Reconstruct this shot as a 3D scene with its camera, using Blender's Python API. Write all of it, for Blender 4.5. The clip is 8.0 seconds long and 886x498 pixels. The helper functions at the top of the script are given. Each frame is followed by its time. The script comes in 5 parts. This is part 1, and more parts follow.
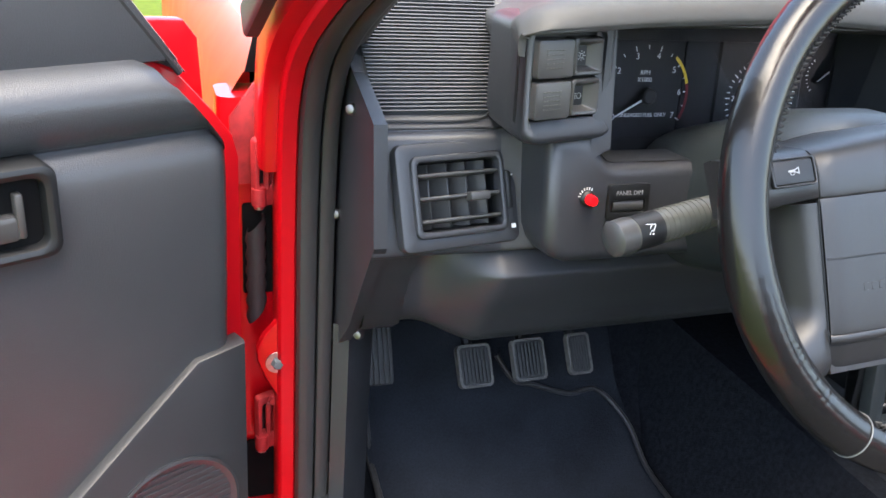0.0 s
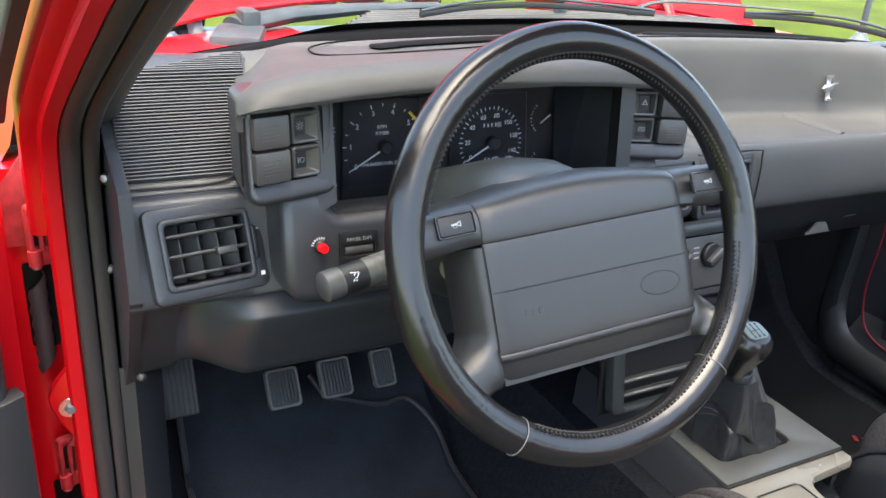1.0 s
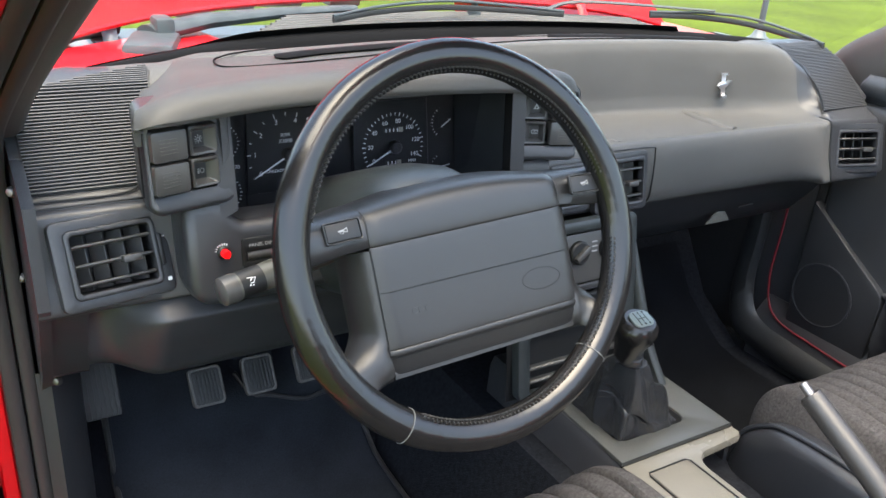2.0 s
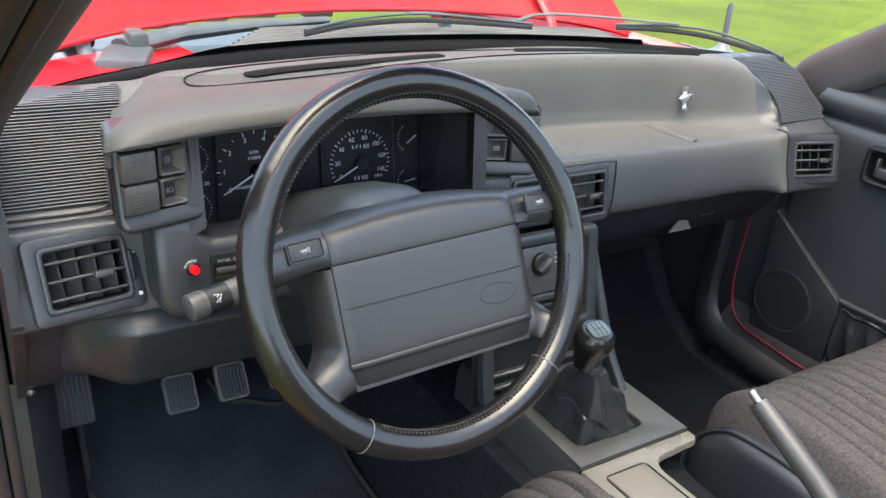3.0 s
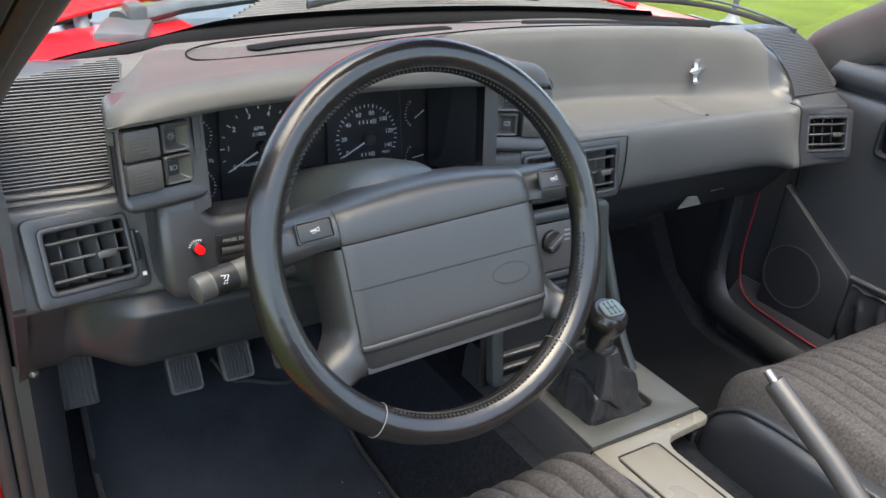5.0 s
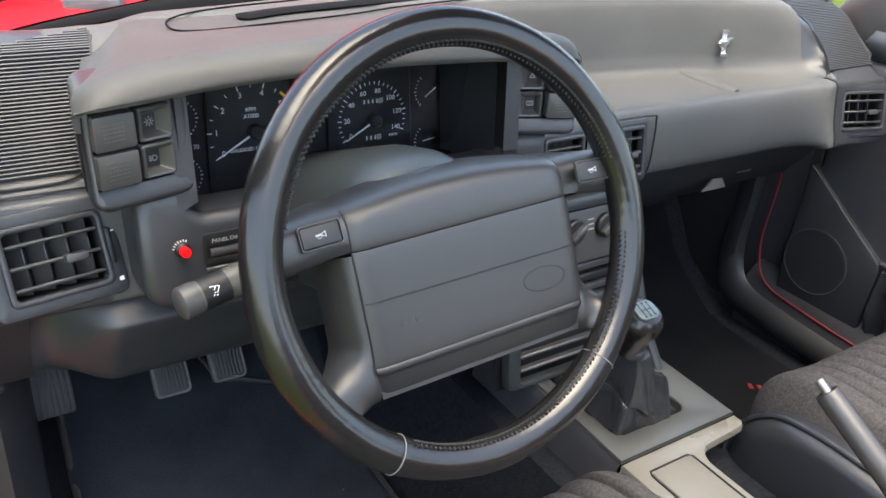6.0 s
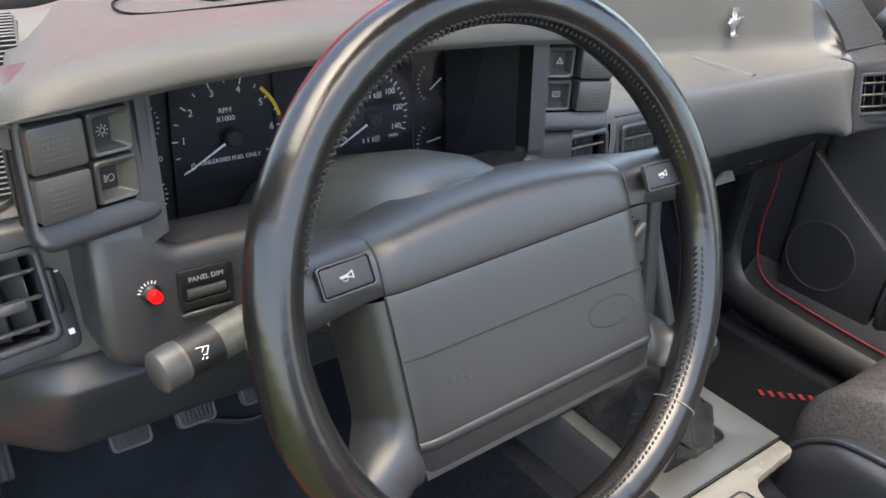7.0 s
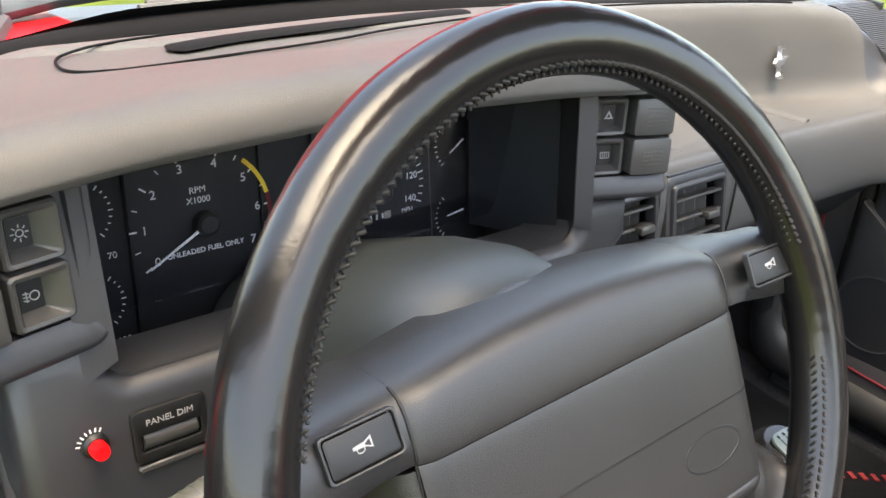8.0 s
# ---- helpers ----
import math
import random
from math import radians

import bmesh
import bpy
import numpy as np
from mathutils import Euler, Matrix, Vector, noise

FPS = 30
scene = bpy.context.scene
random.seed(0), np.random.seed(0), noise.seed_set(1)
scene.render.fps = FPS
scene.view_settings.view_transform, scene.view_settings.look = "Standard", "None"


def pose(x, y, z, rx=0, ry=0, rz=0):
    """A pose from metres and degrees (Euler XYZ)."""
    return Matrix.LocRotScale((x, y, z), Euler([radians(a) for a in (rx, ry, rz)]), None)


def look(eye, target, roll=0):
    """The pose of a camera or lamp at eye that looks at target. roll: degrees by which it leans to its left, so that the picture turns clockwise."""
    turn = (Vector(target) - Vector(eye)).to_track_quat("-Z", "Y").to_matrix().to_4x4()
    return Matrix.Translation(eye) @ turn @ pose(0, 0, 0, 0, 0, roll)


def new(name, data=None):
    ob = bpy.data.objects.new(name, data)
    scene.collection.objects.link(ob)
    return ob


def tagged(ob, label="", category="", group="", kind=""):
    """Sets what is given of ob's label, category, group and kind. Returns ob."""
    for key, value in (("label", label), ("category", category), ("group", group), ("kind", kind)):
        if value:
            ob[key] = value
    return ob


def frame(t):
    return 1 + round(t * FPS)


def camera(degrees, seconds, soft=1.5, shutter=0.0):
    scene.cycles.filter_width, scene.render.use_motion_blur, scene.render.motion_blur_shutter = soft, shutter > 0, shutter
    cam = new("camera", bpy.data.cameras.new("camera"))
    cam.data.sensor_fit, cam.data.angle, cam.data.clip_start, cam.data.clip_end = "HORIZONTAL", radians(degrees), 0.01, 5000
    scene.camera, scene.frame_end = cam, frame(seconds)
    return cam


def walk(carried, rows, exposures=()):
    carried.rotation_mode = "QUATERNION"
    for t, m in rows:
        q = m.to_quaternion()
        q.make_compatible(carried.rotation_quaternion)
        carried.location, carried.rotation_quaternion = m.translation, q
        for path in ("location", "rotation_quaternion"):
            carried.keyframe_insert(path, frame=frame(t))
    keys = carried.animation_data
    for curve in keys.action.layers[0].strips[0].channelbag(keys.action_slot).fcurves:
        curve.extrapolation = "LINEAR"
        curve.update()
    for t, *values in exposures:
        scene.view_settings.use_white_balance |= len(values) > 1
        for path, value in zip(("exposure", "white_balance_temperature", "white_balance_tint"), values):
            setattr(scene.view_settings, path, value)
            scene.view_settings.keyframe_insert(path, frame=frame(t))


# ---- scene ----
import functools

cam = camera(56.0, 8.0)
METRES, EYE, TILT, LEAN, TURN = 0.82, 1.08, -24.0, -4.5, -19.0
ROWS = [
    (0.0, 0.0, 0.0, 0.0, -0.0, -0.0, -0.0),
    (0.5, 0.0956, -0.0924, 0.0296, -3.78, 0.06, 2.14),
    (1.0, 0.1738, -0.1419, 0.0464, -7.15, -0.34, 3.86),
    (1.5, 0.2147, -0.1874, 0.0497, -9.11, -0.84, 4.89),
    (2.0, 0.2364, -0.215, 0.057, -10.44, -1.36, 5.28),
    (3.5, 0.2616, -0.2729, 0.0853, -11.78, -1.72, 5.29),
    (4.0, 0.26, -0.2708, 0.0835, -11.88, -1.93, 5.46),
    (4.5, 0.2565, -0.2606, 0.0849, -11.92, -2.46, 5.55),
    (5.0, 0.2479, -0.2324, 0.0859, -11.74, -3.42, 5.44),
    (6.5, 0.2251, 0.0194, 0.1323, -14.07, -6.6, 6.21),
    (7.0, 0.1983, 0.1183, 0.1433, -17.03, -6.65, 7.15),
    (7.5, 0.2037, 0.1649, 0.1664, -18.23, -5.76, 8.25),
    (8.0, 0.2297, 0.3029, 0.1795, -17.37, -3.76, 8.6),
]
START = pose(-0.878, -0.407, EYE, TILT, LEAN, TURN)
walk(cam, [(t, START @ pose(METRES * x, METRES * y, METRES * z, 90 + pitch, roll, yaw)) for t, x, y, z, yaw, pitch, roll in ROWS],
     ((0.0, 3.16, 7000, 8), (0.5, 3.08, 7100, 7), (1.0, 2.97, 7200, 6), (2.0, 2.86, 7300, 5), (5.0, 2.83, 7300, 5), (6.5, 2.96, 7400, 7), (7.5, 3.10, 7950, 8), (8.0, 3.15, 8400, 9)))


# ---- light ----
world = bpy.data.worlds.new("sky")
scene.world = world
world.use_nodes = True
wn = world.node_tree.nodes
sky = wn.new("ShaderNodeTexSky")
sky.sky_type, sky.sun_disc = "NISHITA", False
sky.sun_elevation, sky.sun_rotation = radians(76), radians(206)
sky.air_density, sky.dust_density = 1.0, 2.5
wn["Background"].inputs["Strength"].default_value = 0.15
world.node_tree.links.new(sky.outputs["Color"], wn["Background"].inputs["Color"])
sun = new("sun", bpy.data.lights.new("sun", "SUN"))
sun.data.energy, sun.data.angle, sun.data.color = 0.9, radians(60), (1.0, 0.93, 0.82)
sun.matrix_world = look((0, 0, 0), (0.12, 0.20, -1.0))


# ---- materials ----
def material(name, colour, rough=0.5, metal=0.0, grain=0.0, grain_scale=900.0, blotch=0.12, blotch_scale=9.0, spec=0.5, coat=0.0, stretch=(1, 1, 1)):
    m = bpy.data.materials.new(name)
    m.use_nodes = True
    n, l = m.node_tree.nodes, m.node_tree.links
    b = n["Principled BSDF"]
    b.inputs["Metallic"].default_value = metal
    b.inputs["Specular IOR Level"].default_value = spec
    b.inputs["Coat Weight"].default_value = coat
    b.inputs["Coat Roughness"].default_value = 0.08
    co = n.new("ShaderNodeTexCoord")
    mp = n.new("ShaderNodeMapping")
    mp.inputs["Scale"].default_value = stretch
    l.new(co.outputs["Object"], mp.inputs["Vector"])
    big = n.new("ShaderNodeTexNoise")
    big.inputs["Scale"].default_value, big.inputs["Detail"].default_value = blotch_scale, 6
    l.new(mp.outputs["Vector"], big.inputs["Vector"])
    fine = n.new("ShaderNodeTexNoise")
    fine.inputs["Scale"].default_value, fine.inputs["Detail"].default_value = grain_scale, 3
    l.new(mp.outputs["Vector"], fine.inputs["Vector"])
    mix = n.new("ShaderNodeMix")
    mix.data_type = "RGBA"
    mix.inputs["A"].default_value = [c * (1 - blotch) for c in colour] + [1]
    mix.inputs["B"].default_value = [min(1, c * (1 + blotch)) for c in colour] + [1]
    add = n.new("ShaderNodeMath")
    add.operation = "MULTIPLY_ADD"
    l.new(fine.outputs["Fac"], add.inputs[0])
    add.inputs[1].default_value = 0.5 if grain else 0.1
    l.new(big.outputs["Fac"], add.inputs[2])
    ramp = n.new("ShaderNodeMapRange")
    ramp.inputs["From Min"].default_value, ramp.inputs["From Max"].default_value = (0.5, 1.0) if grain else (0.3, 0.8)
    l.new(add.outputs[0], ramp.inputs["Value"])
    l.new(ramp.outputs[0], mix.inputs["Factor"])
    l.new(mix.outputs["Result"], b.inputs["Base Color"])
    rr = n.new("ShaderNodeMapRange")
    rr.inputs["To Min"].default_value, rr.inputs["To Max"].default_value = max(0.02, rough - 0.07), min(1, rough + 0.07)
    l.new(big.outputs["Fac"], rr.inputs["Value"])
    l.new(rr.outputs[0], b.inputs["Roughness"])
    if grain:
        bp = n.new("ShaderNodeBump")
        bp.inputs["Strength"].default_value, bp.inputs["Distance"].default_value = grain, 0.0012
        l.new(fine.outputs["Fac"], bp.inputs["Height"])
        l.new(bp.outputs["Normal"], b.inputs["Normal"])
    return m


def light_material(name, colour, strength):
    m = material(name, colour, 0.3)
    b = m.node_tree.nodes["Principled BSDF"]
    b.inputs["Emission Color"].default_value = (*colour, 1)
    b.inputs["Emission Strength"].default_value = strength
    return m


def glass_material(name, tint, gloss=1.0):
    m = bpy.data.materials.new(name)
    m.use_nodes = True
    n, l = m.node_tree.nodes, m.node_tree.links
    n.remove(n["Principled BSDF"])
    clear, shine = n.new("ShaderNodeBsdfTransparent"), n.new("ShaderNodeBsdfGlossy")
    mix, fr, mul = n.new("ShaderNodeMixShader"), n.new("ShaderNodeFresnel"), n.new("ShaderNodeMath")
    clear.inputs["Color"].default_value = (*tint, 1)
    shine.inputs["Roughness"].default_value = 0.02
    fr.inputs["IOR"].default_value = 1.5
    mul.operation = "MULTIPLY"
    mul.inputs[1].default_value = gloss
    l.new(fr.outputs[0], mul.inputs[0])
    l.new(mul.outputs[0], mix.inputs[0])
    l.new(clear.outputs[0], mix.inputs[1])
    l.new(shine.outputs[0], mix.inputs[2])
    l.new(mix.outputs[0], n["Material Output"].inputs["Surface"])
    return m


VINYL = material("dash_vinyl", (0.070, 0.0685, 0.0655), 0.58, grain=0.35, grain_scale=1400, spec=0.35)
PLASTIC = material("black_plastic", (0.030, 0.031, 0.0345), 0.36, grain=0.2, grain_scale=1800)
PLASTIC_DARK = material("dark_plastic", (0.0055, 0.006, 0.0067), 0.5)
SWITCH = material("switch_plastic", (0.046, 0.045, 0.044), 0.36, grain=0.1)
LEATHER = material("wheel_leather", (0.0080, 0.0076, 0.0078), 0.22, grain=0.07, grain_scale=620, blotch=0.3)
PEDALRIM = material("worn_rubber", (0.1, 0.095, 0.09), 0.6, blotch=0.3, blotch_scale=120)
KNOBPLATE = material("knob_plate", (0.055, 0.075, 0.080), 0.32)
SEALTRIM = material("seal_trim", (0.022, 0.0235, 0.025), 0.45, grain=0.2)
MAT = material("mat_carpet", (0.019, 0.022, 0.028), 0.95, grain=1.0, grain_scale=350, blotch=0.35, spec=0.1)
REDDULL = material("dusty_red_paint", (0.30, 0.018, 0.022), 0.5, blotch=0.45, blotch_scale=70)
GREYARM = material("grey_wiper_paint", (0.045, 0.055, 0.06), 0.5)
BLACK = material("matt_black", (0.004, 0.004, 0.0045), 0.8, spec=0.1)
GRILLE = material("grille_plastic", (0.045, 0.046, 0.05), 0.5)
SEAM = material("seam_thread", (0.12, 0.12, 0.115), 0.6)
DOORVINYL = material("door_vinyl", (0.040, 0.0413, 0.0445), 0.31, grain=0.3, grain_scale=900)
DOORLOW = material("door_moulding", (0.022, 0.023, 0.0255), 0.36, grain=0.3, grain_scale=1100)
SHROUD = material("shroud_plastic", (0.022, 0.0265, 0.028), 0.40, grain=0.2, grain_scale=1600)
STALK = material("stalk_plastic", (0.07, 0.07, 0.06), 0.4)
THREAD = material("black_thread", (0.012, 0.012, 0.012), 0.55)
PAD = material("airbag_vinyl", (0.0195, 0.0197, 0.0203), 0.33, grain=0.2, grain_scale=1500, spec=0.5)
BOOT = material("boot_leather", (0.021, 0.022, 0.0245), 0.22, grain=0.12, grain_scale=700, blotch=0.25)
CONSOLE = material("console_plastic", (0.130, 0.123, 0.105), 0.28, grain=0.2, grain_scale=1500)
# console plastic darkened for the dash's shade on the gear plate
CONSOLE_SHADED = material("shaded_console_plastic", (0.052, 0.054, 0.051), 0.33, grain=0.2, grain_scale=1500)
CARPET = material("floor_carpet", (0.013, 0.0145, 0.018), 0.95, grain=0.8, grain_scale=420, blotch=0.35, blotch_scale=140, spec=0.02)
CLOTH = material("seat_cloth", (0.050, 0.047, 0.0465), 0.95, grain=1.0, grain_scale=900, blotch=0.45, blotch_scale=260, spec=0.1)
SEATVINYL = material("seat_vinyl", (0.020, 0.0215, 0.025), 0.32, grain=0.3, grain_scale=900)
BRAKEGRIP = material("brake_grip_plastic", (0.030, 0.0285, 0.028), 0.38, grain=0.2, grain_scale=1200)
RUBBER = material("rubber", (0.026, 0.026, 0.027), 0.5, grain=0.2)
RED = material("red_paint", (0.5, 0.0035, 0.009), 0.32, blotch=0.05, spec=0.3, coat=0.25)
STEEL = material("steel", (0.5, 0.49, 0.47), 0.35, metal=1.0, blotch=0.25, blotch_scale=200)
WHITE = material("white_marking", (0.75, 0.75, 0.73), 0.6)
YELLOW = material("yellow_marking", (0.75, 0.5, 0.03), 0.6)
REDMARK = material("red_marking", (0.14, 0.004, 0.01), 0.7)
GAUGE = material("gauge_face", (0.0085, 0.0088, 0.0102), 0.6, spec=0.3)
BLANK = material("smooth_dark_panel", (0.020, 0.0225, 0.025), 0.24)
LAMPRED = light_material("red_lamp", (0.8, 0.004, 0.008), 0.22)
GREY = material("grey_metal", (0.12, 0.145, 0.155), 0.45, blotch=0.3, blotch_scale=25)
COWL = material("cowl_plastic", (0.085, 0.085, 0.08), 0.6, blotch=0.2)
GRASS = material("grass", (0.066, 0.092, 0.008), 0.9, blotch=0.35, blotch_scale=0.9, grain=0.6, grain_scale=14, spec=0.1)
HOODVINYL = material("hood_vinyl", (0.050, 0.0485, 0.0455), 0.55, grain=0.4, grain_scale=1300, spec=0.4)
LETTER = material("dim_lettering", (0.28, 0.28, 0.28), 0.6)
BADGE = material("bright_badge", (0.85, 0.85, 0.86), 0.28, metal=1.0)
# mat carpet darkened to carry the shade of the passenger footwell
MATSHADED = material("shaded_mat_carpet", (0.004, 0.0048, 0.0066), 0.95, grain=1.0, grain_scale=350, blotch=0.35, spec=0.1)
HEADLINER = material("headliner_cloth", (0.16, 0.155, 0.15), 0.95, grain=0.5, grain_scale=700, spec=0.1)
PILLARTRIM = material("pillar_trim_plastic", (0.06, 0.055, 0.052), 0.5, grain=0.3, grain_scale=1200)
BRACEGREY = material("pale_grey_paint", (0.050, 0.060, 0.064), 0.5, blotch=0.3, blotch_scale=30)
DULLSTEEL = material("dull_steel", (0.22, 0.21, 0.21), 0.4, metal=0.9)
TAN = material("tan_plastic", (0.16, 0.13, 0.085), 0.5)
# body red darkened to hold the shade on the passenger door edge
REDEDGE = material("shaded_red_trim", (0.13, 0.001, 0.008), 0.6)
CREAM = material("pale_plastic", (0.34, 0.32, 0.26), 0.5)
GLASS = glass_material("window_glass", (0.97, 0.985, 0.975), 0.10)
LENS = glass_material("gauge_lens", (0.9, 0.9, 0.92), 0.12)


# ---- mesh helpers ----
BASES = {}


def thing(name, base, label, category, group="", kind=""):
    ob = new(name)
    ob.location = base
    BASES[ob] = Vector(base)
    return tagged(ob, label, category, group, kind)


def finish(ob, smooth=40):
    for p in ob.data.polygons:
        p.use_smooth = smooth > 0
    if smooth:
        ob.data.set_sharp_from_angle(angle=radians(smooth))


def mesh(name, bm, mat):
    bmesh.ops.recalc_face_normals(bm, faces=bm.faces)
    me = bpy.data.meshes.new(name)
    bm.to_mesh(me)
    bm.free()
    me.materials.append(mat)
    return me


def part(name, bm, mat, parent, label="", smooth=40):
    ob = new(name, mesh(name, bm, mat))
    finish(ob, smooth)
    ob.parent = parent
    if parent in BASES:
        ob.matrix_parent_inverse = Matrix.Translation(-BASES[parent])
    return tagged(ob, label)


def solid(name, bm, mat, label, category, group="", kind="", smooth=40):
    ob = new(name, mesh(name, bm, mat))
    finish(ob, smooth)
    return tagged(ob, label, category, group, kind)


def moved(bm, m):
    bmesh.ops.transform(bm, matrix=m, verts=bm.verts)
    return bm


def join(*bms):
    out = bms[0]
    for b in bms[1:]:
        me = bpy.data.meshes.new("tmp")
        b.to_mesh(me)
        b.free()
        out.from_mesh(me)
        bpy.data.meshes.remove(me)
    return out


def box(sx, sy, sz, bevel=0.002, segs=2, m=None):
    bm = bmesh.new()
    bmesh.ops.create_cube(bm, size=1, matrix=Matrix.Diagonal((sx, sy, sz, 1)))
    if bevel:
        bmesh.ops.bevel(bm, geom=bm.edges[:], offset=bevel, segments=segs, profile=0.5, affect="EDGES")
    return moved(bm, m) if m else bm


def span(x0, x1, y0, y1, z0, z1, bevel=0.002, segs=2):
    return box(x1 - x0, y1 - y0, z1 - z0, bevel, segs, Matrix.Translation(((x0 + x1) / 2, (y0 + y1) / 2, (z0 + z1) / 2)))


def loft(rings, closed=False, caps=False):
    """A skin over rings of equal length; closed: each ring runs round."""
    bm = bmesh.new()
    vs = [[bm.verts.new(p) for p in r] for r in rings]
    k = len(rings[0])
    for a, b in zip(vs, vs[1:]):
        for i in range(k if closed else k - 1):
            bm.faces.new((a[i], a[(i + 1) % k], b[(i + 1) % k], b[i]))
    if caps:
        bm.faces.new(vs[0])
        bm.faces.new(vs[-1])
    return bm


def smooth_line(pts, n):
    """n points along a Catmull-Rom curve through pts."""
    pts = [Vector(p) for p in pts]
    ext = [2 * pts[0] - pts[1]] + pts + [2 * pts[-1] - pts[-2]]
    out = []
    for i in range(n):
        f = i / (n - 1) * (len(pts) - 1)
        k = min(int(f), len(pts) - 2)
        t = f - k
        a, b, c, d = ext[k:k + 4]
        out.append(0.5 * (2 * b + (c - a) * t + (2 * a - 5 * b + 4 * c - d) * t * t + (3 * b - a - 3 * c + d) * t ** 3))
    return out


def tube(pts, radius, segs=10, closed=False, flat=1.0, caps=True):
    """A pipe along pts; radius a number or one for each point."""
    pts = [Vector(p) for p in pts]
    n = len(pts)
    rad = [radius] * n if isinstance(radius, (int, float)) else radius
    rings, side = [], None
    for i, p in enumerate(pts):
        a = pts[i - 1] if i or closed else p
        b = pts[(i + 1) % n] if i < n - 1 or closed else p
        t = (b - a).normalized()
        if side is None:
            side = t.cross(Vector((0, 0, 1)))
            if side.length < 0.1:
                side = t.cross(Vector((1, 0, 0)))
        side = (side - t * side.dot(t)).normalized()
        up = side.cross(t)
        rings.append([p + rad[i] * (math.cos(q) * side + flat * math.sin(q) * up) for q in (2 * math.pi * j / segs for j in range(segs))])
    if closed:
        rings.append(rings[0])
    bm = loft(rings, True, caps and not closed)
    bmesh.ops.remove_doubles(bm, verts=bm.verts, dist=1e-6)
    return bm


def lathe(profile, segs=32, m=None):
    """Turns (radius, height) points round z."""
    bm = loft([[(r * math.cos(a), r * math.sin(a), h) for a in (2 * math.pi * j / segs for j in range(segs))] for r, h in profile], True)
    bmesh.ops.remove_doubles(bm, verts=bm.verts, dist=1e-6)
    bmesh.ops.holes_fill(bm, edges=bm.edges)
    return moved(bm, m) if m else bm


def rounded(w, h, r, n=5):
    """A rounded rectangle's outline round the origin."""
    out = []
    for cx, cy, a0 in ((w / 2 - r, h / 2 - r, 0), (r - w / 2, h / 2 - r, 90), (r - w / 2, r - h / 2, 180), (w / 2 - r, r - h / 2, 270)):
        out += [(cx + r * math.cos(radians(a0 + 90 * i / n)), cy + r * math.sin(radians(a0 + 90 * i / n))) for i in range(n + 1)]
    return out


def plate(outline, depth, bevel=0.0, m=None, holes=(), segs=2):
    """An outline extruded along +z by depth, its front edge bevelled; holes are outlines that go through."""
    bm = bmesh.new()
    edges = []
    for line in (outline, *holes):
        vs = [bm.verts.new((x, y, 0)) for x, y in line]
        edges += [bm.edges.new((vs[i], vs[(i + 1) % len(vs)])) for i in range(len(vs))]
    if holes:
        bmesh.ops.triangle_fill(bm, edges=edges, use_beauty=True, use_dissolve=False)
    else:
        bm.faces.new(bm.verts)
    front = bmesh.ops.extrude_face_region(bm, geom=bm.faces[:])
    vs = [g for g in front["geom"] if isinstance(g, bmesh.types.BMVert)]
    bmesh.ops.translate(bm, vec=(0, 0, depth), verts=vs)
    if bevel:
        top = set(vs)
        rim = [e for e in bm.edges if e.verts[0] in top and e.verts[1] in top and any(not all(v in top for v in f.verts) for f in e.link_faces)]
        bmesh.ops.bevel(bm, geom=rim, offset=bevel, segments=segs, profile=0.5, affect="EDGES")
    return moved(bm, m) if m else bm


def facing(x, y, z, tilt=0.0, turn=0.0):
    """Axes whose z looks at the driver (-y), leaning back by tilt and turned by turn degrees; x to the right, y up."""
    return Matrix.Translation((x, y, z)) @ Matrix.Rotation(radians(turn), 4, "Z") @ Matrix.Rotation(radians(90 - tilt), 4, "X")


def writing(text, size, m, align="CENTER", depth=0.0002):
    """Letters of the built-in font as a mesh, in the axes m."""
    cu = bpy.data.curves.new("text", "FONT")
    cu.body, cu.size, cu.align_x, cu.align_y, cu.extrude = text, size, align, "CENTER", depth
    ob = bpy.data.objects.new("text", cu)
    me = bpy.data.meshes.new_from_object(ob)
    bm = bmesh.new()
    bm.from_mesh(me)
    bpy.data.objects.remove(ob)
    return moved(bm, m)


def lerp(a, b, t):
    return a + (b - a) * t


def ease(a, b, x):
    t = min(1, max(0, (x - a) / (b - a)))
    return t * t * (3 - 2 * t)


# ---- ground ----
def ground():
    bm = bmesh.new()
    bmesh.ops.create_grid(bm, x_segments=2, y_segments=2, size=600)
    return solid("ground", bm, GRASS, "bright green mown grass field around the car", "grass", kind="structure", smooth=0)


ground()


# ---- car body ----
def ywin(x):
    """The windscreen's foot: how far ahead it stands at x."""
    return 0.69 - 0.42 * x * x - 0.85 * x ** 6


def strip(path, across, deep, n=40, round_=0.35):
    """A rounded band along a path: across and deep are (x, y, z) half axes of its section."""
    a, d = Vector(across), Vector(deep)
    q = [(1, r) for r in (-1 + round_, 0, 1 - round_)] + [(1 - round_ * 0.3, 1 - round_ * 0.3)] + [(r, 1) for r in (1 - round_, 0, round_ - 1)] + [(-1 + round_ * 0.3, 1 - round_ * 0.3)]
    q += [(-x, -y) for x, y in q]
    return loft([[p + a * u + d * v for u, v in q] for p in smooth_line(path, n)], True, True)


SEAL_PATH = [(-0.722, 0.365, 0.25), (-0.722, 0.365, 0.6), (-0.722, 0.362, 0.82), (-0.722, 0.34, 0.905), (-0.721, 0.285, 0.96), (-0.712, 0.18, 1.022), (-0.688, -0.02, 1.135), (-0.655, -0.24, 1.26)]
TRIM_PATH = [(-0.712, 0.41, 0.90), (-0.700, 0.36, 0.955), (-0.688, 0.25, 1.025), (-0.657, 0.05, 1.14), (-0.622, -0.16, 1.265)]


